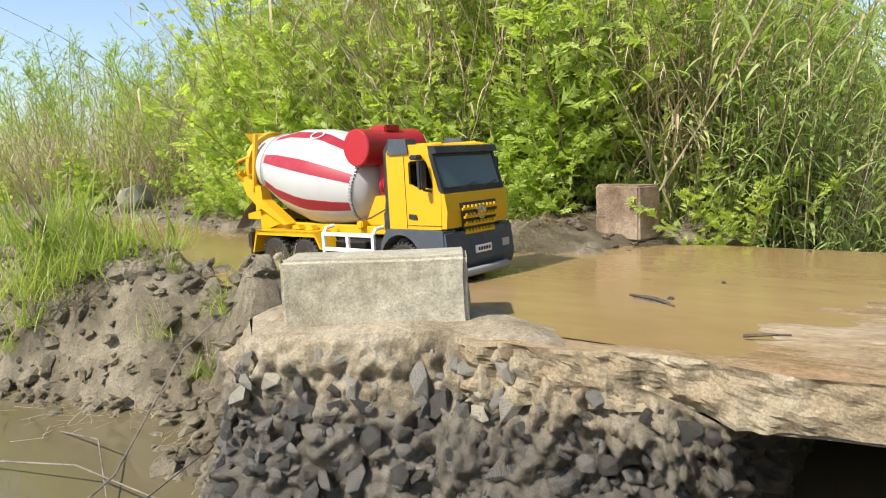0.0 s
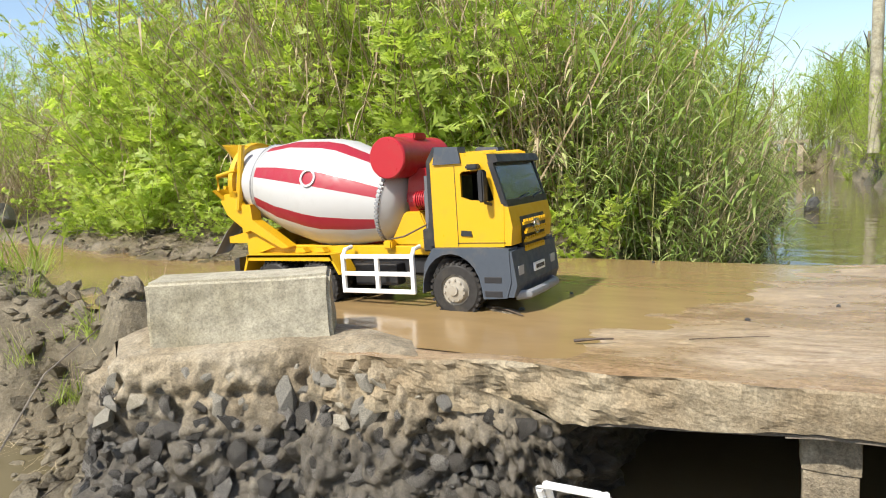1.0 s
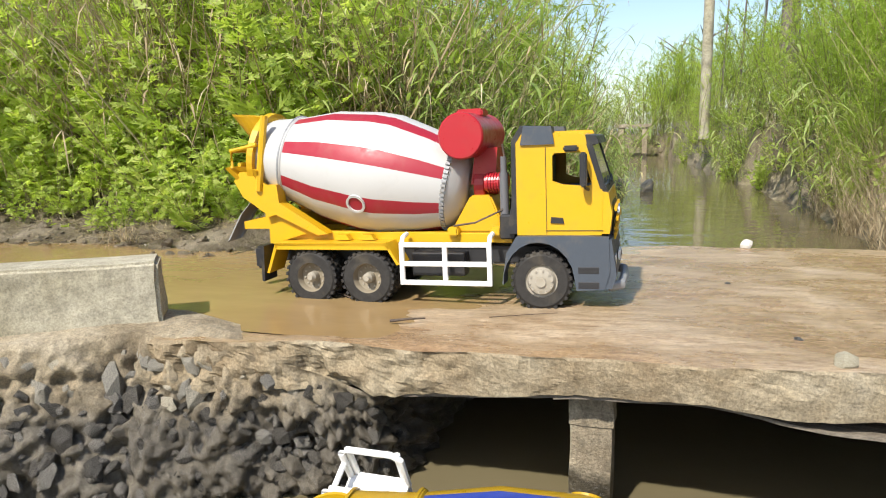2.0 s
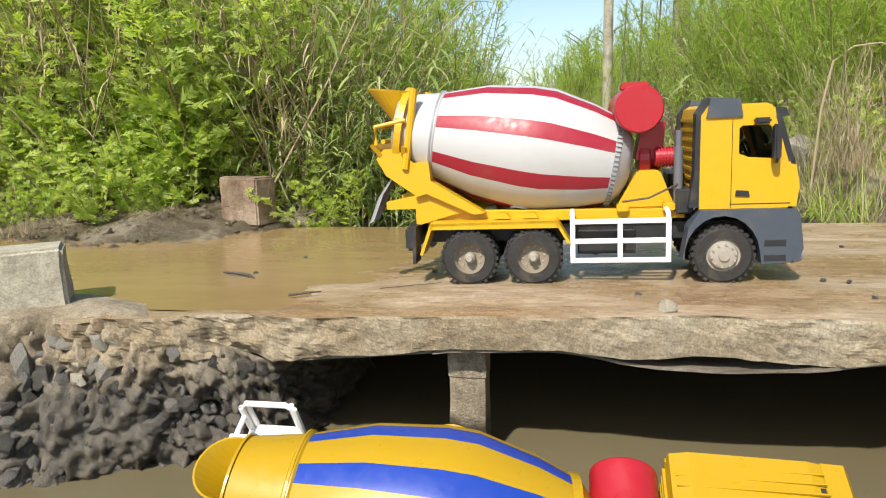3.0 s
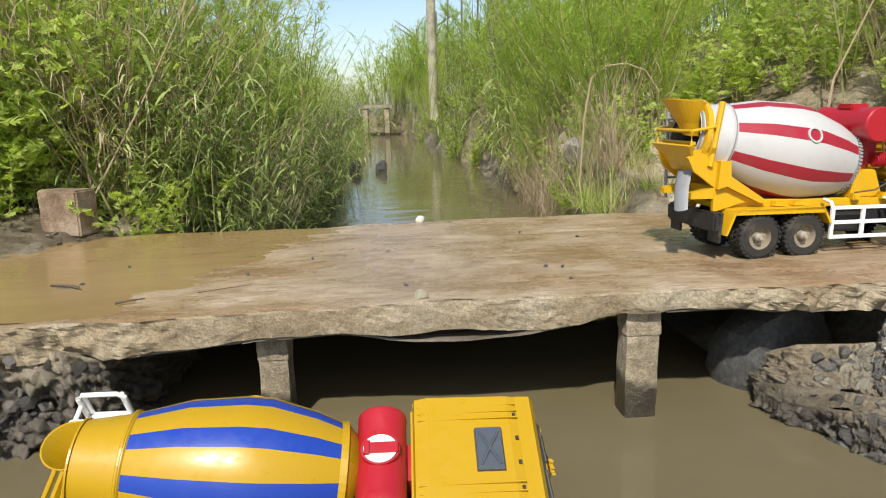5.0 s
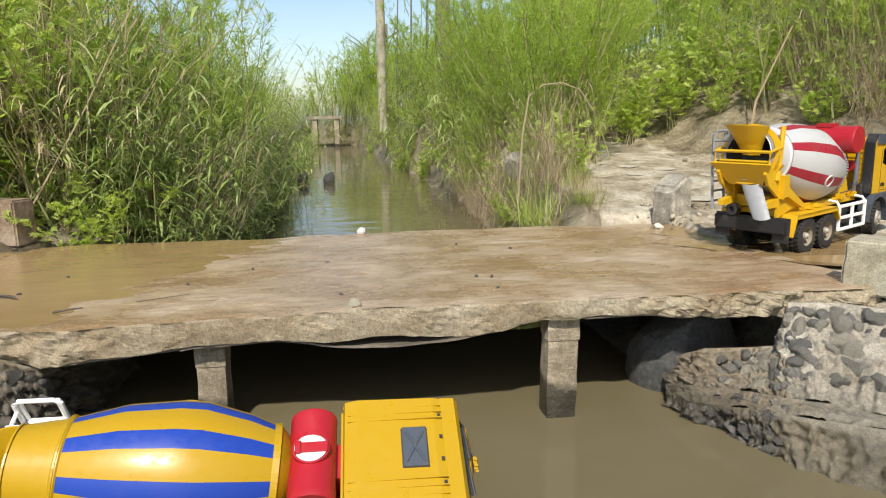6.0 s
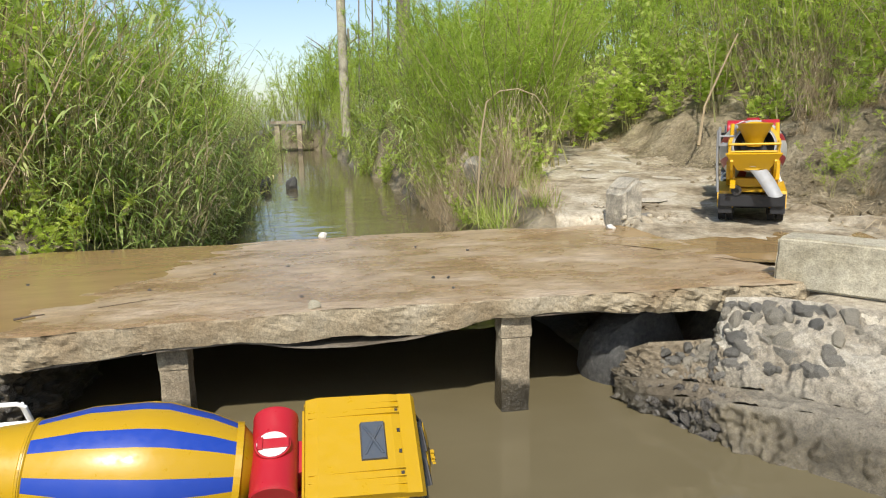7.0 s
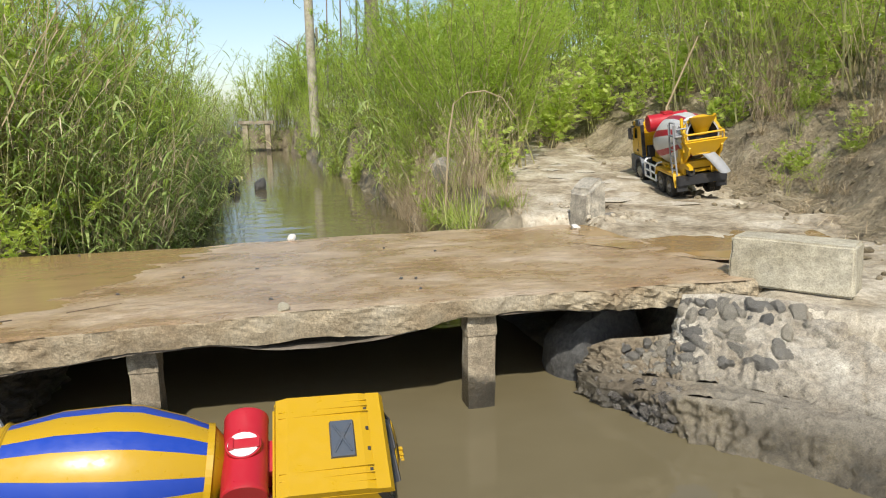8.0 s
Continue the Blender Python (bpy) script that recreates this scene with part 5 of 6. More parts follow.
    bm = bmesh.new()
    tube(bm, [(0.362, -0.062, 0.030), (0.377, -0.05, 0.030), (0.379, 0, 0.030), (0.377, 0.05, 0.030), (0.362, 0.062, 0.030)], 0.006, 10)
    part("guard_bar", bm, M_STEEL, bump_, "scuffed metal guard bar", True)
    # side rails
    for sy_ in (-1, 1):
        bm = bmesh.new()
        y_ = sy_ * 0.074
        for z in (0.032, 0.056, 0.080):
            box(bm, (0.145, y_, z), (0.118, 0.005, 0.006))
        for xx in (0.0885, 0.145, 0.2015):
            box(bm, (xx, y_, 0.056), (0.006, 0.0055, 0.054))
        for xx in (0.0885, 0.2015):
            tube(bm, [(xx, y_, 0.080), (xx, y_ - sy_ * 0.006, 0.089), (xx, y_ - sy_ * 0.022, 0.091)], 0.003, 8)
        bevel(bm, 0.0008, 1)
        part("side_rail", bm, M_RAIL, root, "white side guard rail")
    # exhaust and battery box behind the cab
    bm = bmesh.new()
    tube(bm, [(0.216, -0.045, 0.095), (0.216, -0.045, 0.165)], 0.0055, 14)
    tube(bm, [(0.216, -0.045, 0.165), (0.216, -0.045, 0.185)], 0.004, 12)
    part("exhaust", bm, M_PIPE, root, "dark grey exhaust stack", True)
    bm = bmesh.new()
    box(bm, (0.222, -0.03, 0.1), (0.02, 0.06, 0.03))
    box(bm, (0.222, 0.03, 0.1), (0.02, 0.05, 0.06))
    bevel(bm, 0.002, 1)
    part("battery_box", bm, M_BLACK, root)
    bm = bmesh.new()
    tube(bm, [(0.21, -0.02, 0.2), (0.216, -0.026, 0.16), (0.214, -0.05, 0.12), (0.18, -0.055, 0.105), (0.15, -0.045, 0.1)], 0.0014, 6)
    part("cable", bm, M_WOOD, root)
    # ladder and platform on the left of the hopper
    bm = bmesh.new()
    lx, ly = (-0.125 if wet else -0.105), 0.078
    for dx in (-0.02, 0.02):
        tube(bm, [(lx + dx, ly, 0.085), (lx + dx, ly + 0.004, 0.16), (lx + dx, ly + 0.004, 0.235)], 0.0028, 8)
    for k in range(6):
        z = 0.10 + 0.02 * k
        tube(bm, [(lx - 0.02, ly + 0.003, z), (lx + 0.02, ly + 0.003, z)], 0.0022, 6)
    ladder = part("ladder", bm, ladder_mat, root, "light metal ladder", True)
    bm = bmesh.new()
    box(bm, (lx, ly - 0.018, 0.2), (0.05, 0.038, 0.004))
    for i in range(5):
        for k in range(3):
            lathe(bm, [(0, 0.0022), (0.002, 0.0022)], 6, Matrix.Translation((lx - 0.018 + 0.009 * i, ly - 0.028 + 0.010 * k, 0.2015)) @ TO_Z)
    bevel(bm, 0.0006, 1)
    part("platform", bm, ladder_mat, ladder, "perforated platform plate")
    bm = bmesh.new()
    for yy in (ly, ly - 0.036):
        tube(bm, [(lx - 0.024, yy, 0.2), (lx - 0.024, yy, 0.234), (lx - 0.018, yy, 0.24), (lx + 0.018, yy, 0.24), (lx + 0.024, yy, 0.234), (lx + 0.024, yy, 0.2)], 0.0028, 8)
    tube(bm, [(lx - 0.024, ly, 0.222), (lx - 0.024, ly - 0.036, 0.222)], 0.0024, 8)
    part("handrail", bm, ladder_mat, ladder, "bent tube handrail", True)
    if wet:
        body.matrix_basis = Matrix.Translation((-0.0736, 0, 0)) @ Matrix.Diagonal((1.159, 1, 1, 1))
    else:
        body.matrix_basis = Matrix.Translation((0.0354, 0, 0)) @ Matrix.Diagonal((0.85, 1, 0.985, 1))
    # wheels
    wheels = []
    for xx, dual, front in ((-0.04, True, False), (0.04, True, False), (FRONT, False, True)):
        for sy_ in (-1, 1):
            wheels.append((wheel_parts(root, (xx, sy_ * (0.058 if dual else 0.064), R_W), dual, front), front))
    return root, drum, wheels


truck, truck_drum, truck_wheels = build_truck("mixer_truck", "yellow toy mixer truck with a white and red striped drum, driving", M_YELLOW, M_DRUM_W, M_STRIPE, M_STEEL, 6)
sunk, sunk_drum, _ = build_truck("mixer_truck", "yellow toy mixer truck with blue stripes, half sunk in water", M_YELLOW2, M_YELLOW2, M_BLUE, M_RAIL, 5, True)
sunk.matrix_basis = pose(-0.233, -0.119, -0.303, 30, 0, 0) @ Matrix.Diagonal((1.087, 1, 1, 1))


# ---------- plants ----------
prng = np.random.RandomState(11)


def unit(v):
    return v / np.maximum(np.linalg.norm(v, axis=-1, keepdims=True), 1e-9)


def stalk(verts, faces, pts, r0, r1):
    """A three-sided thin stalk through points."""
    base = len(verts)
    n = len(pts)
    for k, q in enumerate(pts):
        r = r0 + (r1 - r0) * k / (n - 1)
        for a in (0, 2.1, 4.2):
            verts.append((q[0] + r * math.cos(a), q[1] + r * math.sin(a), q[2]))
    for k in range(n - 1):
        for a in range(3):
            i, j = base + 3 * k + a, base + 3 * k + (a + 1) % 3
            faces.append((i, j, j + 3, i + 3))
    return base


def sliver(verts, faces, q, e, r):
    """A hair-thin side stalk."""
    base = len(verts)
    verts += [(q[0] - r, q[1], q[2]), (q[0] + r, q[1] + r, q[2]), tuple(e)]
    faces.append((base, base + 1, base + 2))


def rooted(verts, faces, bases):
    """Joins the feet of a plant's stems in one root."""
    c_ = len(verts)
    verts.append((0, 0, -0.05))
    for b in bases:
        faces.append((b, b + 1, c_))


def lobed_leaf(verts, faces, r, q, d, L):
    """A leaf cut into narrow pointed lobes along its rib."""
    s_ = unit(np.cross(d, r.normal(0, 0.65, 3) + (0.0, 0.0, 0.8)))
    for g, ang, k in ((0.0, 0.0, 1.0), (0.30, 0.85, 0.46), (0.30, -0.85, 0.46), (0.52, 0.7, 0.42), (0.52, -0.7, 0.42), (0.72, 0.55, 0.32), (0.72, -0.55, 0.32)):
        o = q + d * L * g
        e = unit(d * math.cos(ang) + s_ * math.sin(ang) + r.normal(0, 0.1, 3) + (0, 0, -0.12 * g))
        w = unit(np.cross(e, np.cross(d, s_))) * L * (0.05 if k == 1.0 else 0.105)
        b = len(verts)
        verts += [tuple(o + w), tuple(o - w), tuple(o + e * L * k)]
        faces.append((b, b + 1, b + 2))


def blade(verts, faces, q, d, length, width, droop, seg=4, fold=0.25):
    """A long leaf that arches over."""
    base = len(verts)
    d = unit(np.array(d, float))
    side = unit(np.cross(d, (0.01, 0.02, 1.0)))
    p_ = np.array(q, float)
    for k in range(seg + 1):
        f = k / seg
        w = width * 0.5 * (1 - f) ** 0.7 * min(1, 0.5 + 2.5 * f)
        if k == seg:
            verts.append(tuple(p_))
        else:
            verts.append(tuple(p_ - side * w))
            verts.append(tuple(p_ + side * w))
        d = unit(d + np.array((0, 0, -droop / seg)))
        p_ = p_ + d * length / seg
    for k in range(seg - 1):
        i = base + 2 * k
        faces.append((i, i + 1, i + 3, i + 2))
    i = base + 2 * (seg - 1)
    faces.append((i, i + 1, i + 2))


def bent(base, lean, h, curve, n=5):
    """Points of a stem that leans and bends."""
    out = []
    for k in range(n):
        f = k / (n - 1)
        out.append(np.array((base[0] + lean[0] * f * h + curve[0] * f * f * h, base[1] + lean[1] * f * h + curve[1] * f * f * h, base[2] + h * f * (1 - 0.1 * f * np.hypot(*lean)))))
    return out


def on_line(pts, f):
    g = f * (len(pts) - 1)
    i = min(int(g), len(pts) - 2)
    return pts[i] + (pts[i + 1] - pts[i]) * (g - i)


def plant(name, label, category, group, stems, stem_mat, leaves, leaf_material, kind=""):
    """A plant: its stems carry its foliage."""
    ob = raw(name, *stems, stem_mat)
    tagged(ob, label, category, group, kind)
    if leaves and leaves[0]:
        raw("foliage", *leaves, leaf_material, ob)
    return ob


def feathery(seed, stems=7, nodes=20, leaflets=18, spread=0.03, fine=0.62):
    """A tall soft weed with plumes of thread-like leaflets; one metre high."""
    r = np.random.RandomState(seed)
    sv, sf, lv, lf = [], [], [], []
    feet = []
    for _ in range(stems):
        h = r.uniform(0.55, 1.0)
        pts = bent((r.normal(0, spread), r.normal(0, spread), -0.02), r.normal(0, 0.2, 2), h, r.normal(0, 0.14, 2))
        feet.append(stalk(sv, sf, pts, 0.0045, 0.0012))
        for k in range(nodes):
            f = r.uniform(0.18, 1.02) ** 0.7
            q = on_line(pts, min(f, 1.0))
            a = r.uniform(0, 6.283)
            L = r.uniform(0.08, 0.19) * (1.25 - 0.7 * f)
            d = unit(np.array((math.cos(a), math.sin(a), r.uniform(0.3, 1.5))))
            sliver(sv, sf, q, q + d * L, 0.0012)
            for m_ in range(leaflets):
                g = (m_ + 0.6) / leaflets
                o = q + d * L * g
                e = unit(d * 0.6 + r.normal(0, 0.55, 3) + (0, 0, 0.1))
                ll = r.uniform(0.024, 0.05) * (1.15 - 0.5 * g)
                w = unit(np.cross(e, r.normal(0, 1, 3))) * r.uniform(0.0016, 0.0032) * fine
                b = len(lv)
                lv += [tuple(o - w), tuple(o + w), tuple(o + e * ll)]
                lf.append((b, b + 1, b + 2))
    rooted(sv, sf, feet)
    return (sv, sf), (lv, lf)


def ragged_weed(seed, stems=7, nodes=29):
    """A tall leafy weed with whorls of cut leaves; one metre high."""
    r = np.random.RandomState(seed)
    sv, sf, lv, lf = [], [], [], []
    feet = []
    for _ in range(stems):
        h = r.uniform(0.5, 1.0)
        pts = bent((r.normal(0, 0.035), r.normal(0, 0.035), -0.02), r.normal(0, 0.24, 2), h, r.normal(0, 0.16, 2))
        feet.append(stalk(sv, sf, pts, 0.0036, 0.0012))
        for k in range(nodes):
            f = r.uniform(0.12, 1.0) ** 0.75
            q = on_line(pts, f)
            a = r.uniform(0, 6.283)
            d = unit(np.array((math.cos(a), math.sin(a), r.uniform(-0.1, 0.9))))
            o = q + d * r.uniform(0.01, 0.05)
            sliver(sv, sf, q, o, 0.0009)
            lobed_leaf(lv, lf, r, o, d, r.uniform(0.065, 0.12) * (1.15 - 0.4 * f))
    rooted(sv, sf, feet)
    return (sv, sf), (lv, lf)


def reed(seed, stems=11):
    """Cane grass with broad arching blades; one metre high."""
    r = np.random.RandomState(seed)
    sv, sf, lv, lf = [], [], [], []
    feet = []
    for _ in range(stems):
        h = r.uniform(0.45, 1.0)
        pts = bent((r.normal(0, 0.06), r.normal(0, 0.06), -0.02), r.normal(0, 0.24, 2), h, r.normal(0, 0.2, 2))
        feet.append(stalk(sv, sf, pts, 0.0034, 0.001))
        for k in range(13):
            f = 0.06 + 0.94 * (k + r.uniform(0, 0.8)) / 13
            q = on_line(pts, min(f, 1))
            a = r.uniform(0, 6.283)
            blade(lv, lf, q, (math.cos(a), math.sin(a), r.uniform(-0.1, 1.0)), r.uniform(0.08, 0.18), r.uniform(0.010, 0.021), r.uniform(0.5, 1.9))
    rooted(sv, sf, feet)
    return (sv, sf), (lv, lf)


def herb(seed, stems=9):
    """A leafy weed with lobed leaves; about 0.4 m high."""
    r = np.random.RandomState(seed)
    sv, sf, lv, lf = [], [], [], []
    feet = []
    for _ in range(stems):
        h = r.uniform(0.16, 0.42)
        pts = bent((r.normal(0, 0.035), r.normal(0, 0.035), -0.02), r.normal(0, 0.35, 2), h, r.normal(0, 0.2, 2))
        feet.append(stalk(sv, sf, pts, 0.002, 0.0008))
        for k in range(17):
            q = on_line(pts, r.uniform(0.15, 1))
            a = r.uniform(0, 6.283)
            d = unit(np.array((math.cos(a), math.sin(a), r.uniform(0, 0.9))))
            lobed_leaf(lv, lf, r, q, d, r.uniform(0.035, 0.07))
    rooted(sv, sf, feet)
    return (sv, sf), (lv, lf)


def dry_tangle(seed, stems=70, h0=0.35, h1=0.95, spread=0.16):
    """Dead stalks, leaning and crossed."""
    r = np.random.RandomState(seed)
    sv, sf, lv, lf = [], [], [], []
    for _ in range(stems):
        pts = bent((r.normal(0, spread * 0.6), r.normal(0, spread * 0.6), -0.02), r.normal(0, 0.35, 2), r.uniform(h0, h1), r.normal(0, 0.25, 2), 4)
        stalk(sv, sf, pts, r.uniform(0.0012, 0.003), 0.0006)
        for k in range(4):
            a = r.uniform(0, 6.283)
            blade(lv, lf, on_line(pts, r.uniform(0.2, 1)), (math.cos(a), math.sin(a), r.uniform(-0.6, 0.8)), r.uniform(0.05, 0.14), r.uniform(0.003, 0.007), r.uniform(1, 3), 3)
    return (sv, sf), (lv, lf)


def tuft(seed, blades=90, length=0.22, width=0.005, spread=0.05):
    """A clump of grass."""
    r = np.random.RandomState(seed)
    lv, lf, sv, sf = [], [], [], []
    for k in range(blades):
        a = r.uniform(0, 6.283)
        q = (r.normal(0, spread), r.normal(0, spread), -0.01)
        out = r.uniform(0.15, 0.9)
        blade(lv, lf, q, (math.cos(a) * out, math.sin(a) * out, 1), length * r.uniform(0.45, 1.15), width * r.uniform(0.6, 1.2), r.uniform(0.4, 1.8), 4)
    for k in range(5):
        a = r.uniform(0, 6.283)
        stalk(sv, sf, bent((0, 0, -0.01), (0.3 * math.cos(a), 0.3 * math.sin(a)), length * 0.9, (0.1, 0.1)), 0.0012, 0.0005)
    return (sv, sf), (lv, lf)


def litter(seed, count=70, size=0.16):
    """Fallen straw lying on the ground."""
    r = np.random.RandomState(seed)
    sv, sf = [], []
    for _ in range(count):
        c_, a, L = r.normal(0, size, 2), r.uniform(0, 3.14), r.uniform(0.03, 0.16)
        z = r.uniform(0.001, 0.012)
        d = np.array((math.cos(a), math.sin(a), r.normal(0, 0.06))) * L
        q = np.array((c_[0], c_[1], z))
        stalk(sv, sf, [q - d / 2, q + d / 2 + (0, 0, r.uniform(0, 0.012))], r.uniform(0.0008, 0.002), 0.0008)
    return (sv, sf), None


FEATHER = [plant("feathery_shrub", "tall soft green weed with thread-like leaves on the bank", "shrub", "green shrubs on the banks", st, M_STEM, lv, M_FEATHER) for st, lv in (feathery(k) for k in range(6))]
THICKET = [plant("shrub_thicket", "dense thicket of soft green weeds on the slope", "shrub", "thickets on the slopes", st, M_STEM, lv, M_FEATHER) for st, lv in (feathery(200 + k, 14, 19, 12, 0.16, 0.9) for k in range(4))]
RAGGED = [plant("tall_weed", "tall light green weed with finely cut leaves on the bank", "weed", "tall weeds on the banks", st, M_STEM, lv, M_HERB) for st, lv in (ragged_weed(20 + k) for k in range(5))]
REEDS = [plant("reed_clump", "green cane grass with long arching blades on the bank", "reeds", "reeds on the bank", st, M_STEM, lv, M_REED) for st, lv in (reed(30 + k) for k in range(5))]
HERBS = [plant("leafy_weed", "low bright green weed with lobed leaves", "weed", "low weeds", st, M_STEM, lv, M_HERB) for st, lv in (herb(50 + k) for k in range(4))]
DRIES = [plant("dead_weed", "dead brown weed with tangled dry stalks", "dead weed", "dead weeds on the banks", st, M_STRAW, lv, M_STRAW, "stuff") for st, lv in (dry_tangle(70 + k) for k in range(4))]
TUFTS = [plant("grass_tuft", "clump of yellow-green grass growing from the mud", "grass", "grass clumps", st, M_STRAW, lv, M_GRASS) for st, lv in (tuft(90 + k) for k in range(4))]
STRAWT = [plant("dry_grass_tuft", "clump of half-dry straw-coloured grass on the slope", "grass", "dry grass on the slope", st, M_STRAW, lv, M_STRAW) for st, lv in (tuft(100 + k, 80, 0.26, 0.004, 0.06) for k in range(3))]
LITTER = [plant("straw_litter", "fallen dry straw lying on the bank", "litter", "straw on the ground", litter(120 + k)[0], M_STRAW, None, None) for k in range(4)]
used = set()


def grow(kinds, x, y, size, lean=0.0, stretch=1.0, sink=0.0, toward=None):
    """One plant of a kind at x, y on the ground."""
    k = prng.randint(len(kinds))
    ob = kinds[k]
    z = float(ground_z(np.array([x]), np.array([y]))[0]) - sink
    a = toward if toward is not None else prng.uniform(0, 360)
    m = pose(x, y, z, 0, 0, a) @ pose(0, 0, 0, prng.normal(0, 4), lean + prng.normal(0, 4), prng.uniform(0, 360)) @ Matrix.Diagonal((size, size, size * stretch, 1))
    if ob.name in used:
        return copy_thing(ob, m)
    used.add(ob.name)
    ob.matrix_basis = m
    return ob


def field(kinds, count, area, sizes, keep, stretch=1.0, lean=0.0):
    x0, x1, y0, y1 = area
    n = tries = 0
    while n < count and tries < count * 40:
        tries += 1
        x, y = prng.uniform(x0, x1), prng.uniform(y0, y1)
        beside_block = -0.96 < x < -0.70 and 0.45 < y < 0.84
        if keep(x, y) and not beside_block:
            grow(kinds, x, y, prng.uniform(*sizes), lean, stretch)
            n += 1


def left_front(x):
    """The front line of the growth behind the puddle and the deck."""
    return float(np.interp(x, [-6, -4.2, -3.4, -3.05, -2.85, -2.55, -2.3, -2.0, -1.6, -1.15, -0.9, -0.6, -0.5], [0.75, 0.8, 0.88, 0.97, 1.5, 1.1, 0.82, 0.74, 0.71, 0.72, 0.80, 0.84, 0.88]))


def left_edge(y):
    """The channel's left bank."""
    return float(np.interp(y, [0.8, 1.2, 1.75, 2.7, 4.5, 6.2, 10.3], [-0.49, -0.49, -0.5, -0.48, -0.53, -0.62, -0.7]))


def right_edge(y):
    return float(np.interp(y, [0.7, 0.9, 1.66, 3.0, 4.2, 7.6, 10.3], [0.47, 0.46, 0.55, 0.52, 0.42, 0.14, -0.15]))


# left bank
field(FEATHER, 40, (-2.7, -0.95, 0.9, 2.0), (0.8, 1.15), lambda x, y: y > left_front(x) + 0.15)
field(RAGGED, 92, (-2.7, -0.9, 0.75, 1.6), (0.6, 1.1), lambda x, y: left_front(x) + 0.03 < y < left_front(x) + 0.6)
field(RAGGED, 46, (-2.7, -0.9, 0.7, 1.2), (0.3, 0.6), lambda x, y: left_front(x) - 0.02 < y < left_front(x) + 0.18)
field(FEATHER, 14, (-2.7, -1.6, 0.8, 1.3), (0.35, 0.65), lambda x, y: left_front(x) < y < left_front(x) + 0.2)
field(FEATHER, 24, (-4.8, -2.4, 0.8, 2.0), (0.5, 0.85), lambda x, y: y > left_front(x) + 0.05)
field(RAGGED, 22, (-4.8, -2.4, 0.8, 1.8), (0.35, 0.7), lambda x, y: y > left_front(x) - 0.03)
field(THICKET, 12, (-6.5, -2.8, 1.6, 3.2), (0.9, 1.2), lambda x, y: y > left_front(x) + 0.3)
field(THICKET, 8, (-2.6, -1.0, 1.5, 2.4), (0.85, 1.1), lambda x, y: True)
field(FEATHER, 12, (-0.95, -0.55, 1.2, 2.6), (0.5, 0.85), lambda x, y: x < left_edge(y) - 0.05 and y > left_front(x) + 0.3)
field(REEDS, 70, (-0.9, -0.42, 0.84, 2.4), (0.55, 0.95), lambda x, y: x < left_edge(y) + 0.03 and y > left_front(x))
field(RAGGED, 24, (-1.2, -0.78, 0.82, 1.2), (0.35, 0.75), lambda x, y: y > left_front(x) - 0.03)
field(REEDS, 56, (-0.75, -0.38, 0.84, 2.4), (0.35, 0.65), lambda x, y: left_edge(y) - 0.14 < x < left_edge(y) + 0.07 and y > left_front(x) - 0.05)
field(REEDS, 30, (-1.9, -0.4, 2.2, 3.6), (0.7, 1.0), lambda x, y: left_edge(y) - 0.5 < x < left_edge(y) + 0.06)
field(REEDS, 50, (-1.9, -0.4, 3.6, 9.8), (0.42, 0.68), lambda x, y: left_edge(y) - 0.6 < x < left_edge(y) + 0.08)
field(THICKET, 10, (-2.6, -0.9, 2.0, 4.0), (0.85, 1.15), lambda x, y: x < left_edge(y) - 0.3)
field(THICKET, 14, (-2.4, -0.9, 4.0, 9.5), (0.45, 0.75), lambda x, y: x < left_edge(y) - 0.3)
field(DRIES, 22, (-2.6, -0.75, 0.95, 1.5), (0.6, 1.1), lambda x, y: y > left_front(x) + 0.08)
field(DRIES, 12, (-1.62, -1.2, 0.8, 1.1), (0.7, 1.15), lambda x, y: y > left_front(x) + 0.05)
field(DRIES, 30, (-4.5, -2.5, 0.8, 1.8), (0.45, 0.75), lambda x, y: y > left_front(x) - 0.05)
field(DRIES, 14, (-0.95, -0.48, 0.88, 1.3), (0.35, 0.7), lambda x, y: y > left_front(x) + 0.0)
field(HERBS, 70, (-2.6, -0.6, 0.6, 1.2), (0.4, 0.9), lambda x, y: left_front(x) - 0.09 < y < left_front(x) + 0.15)
field(HERBS, 22, (-4.4, -2.6, 0.75, 1.6), (0.6, 1.0), lambda x, y: left_front(x) - 0.08 < y < left_front(x) + 0.25)
field(LITTER, 44, (-1.5, -0.72, 0.5, 0.9), (0.35, 0.7), lambda x, y: y > left_front(x) - 0.3)
field(STRAWT, 34, (-1.5, -0.72, 0.5, 0.9), (0.15, 0.4), lambda x, y: y > left_front(x) - 0.2)
field(LITTER, 40, (-2.4, -0.6, 0.55, 0.95), (0.4, 0.9), lambda x, y: y > left_front(x) - 0.2)
# right bank of the channel
field(FEATHER, 62, (0.5, 1.3, 1.6, 4.0), (0.55, 0.95), lambda x, y: right_edge(y) + 0.02 < x < right_edge(y) + 0.36 + 0.08 * y and not (x > 0.95 and y < 2.3))
field(FEATHER, 30, (0.5, 1.1, 1.4, 2.6), (0.25, 0.5), lambda x, y: right_edge(y) - 0.02 < x < right_edge(y) + 0.22)
field(THICKET, 34, (-0.2, 3.0, 3.2, 10.0), (0.8, 1.3), lambda x, y: x > right_edge(y) + 0.2)
field(FEATHER, 16, (0.0, 1.2, 3.0, 9.0), (0.35, 0.7), lambda x, y: right_edge(y) - 0.04 < x < right_edge(y) + 0.3)
field(REEDS, 22, (0.3, 1.2, 2.0, 7.0), (0.6, 1.2), lambda x, y: right_edge(y) - 0.03 < x < right_edge(y) + 0.35)
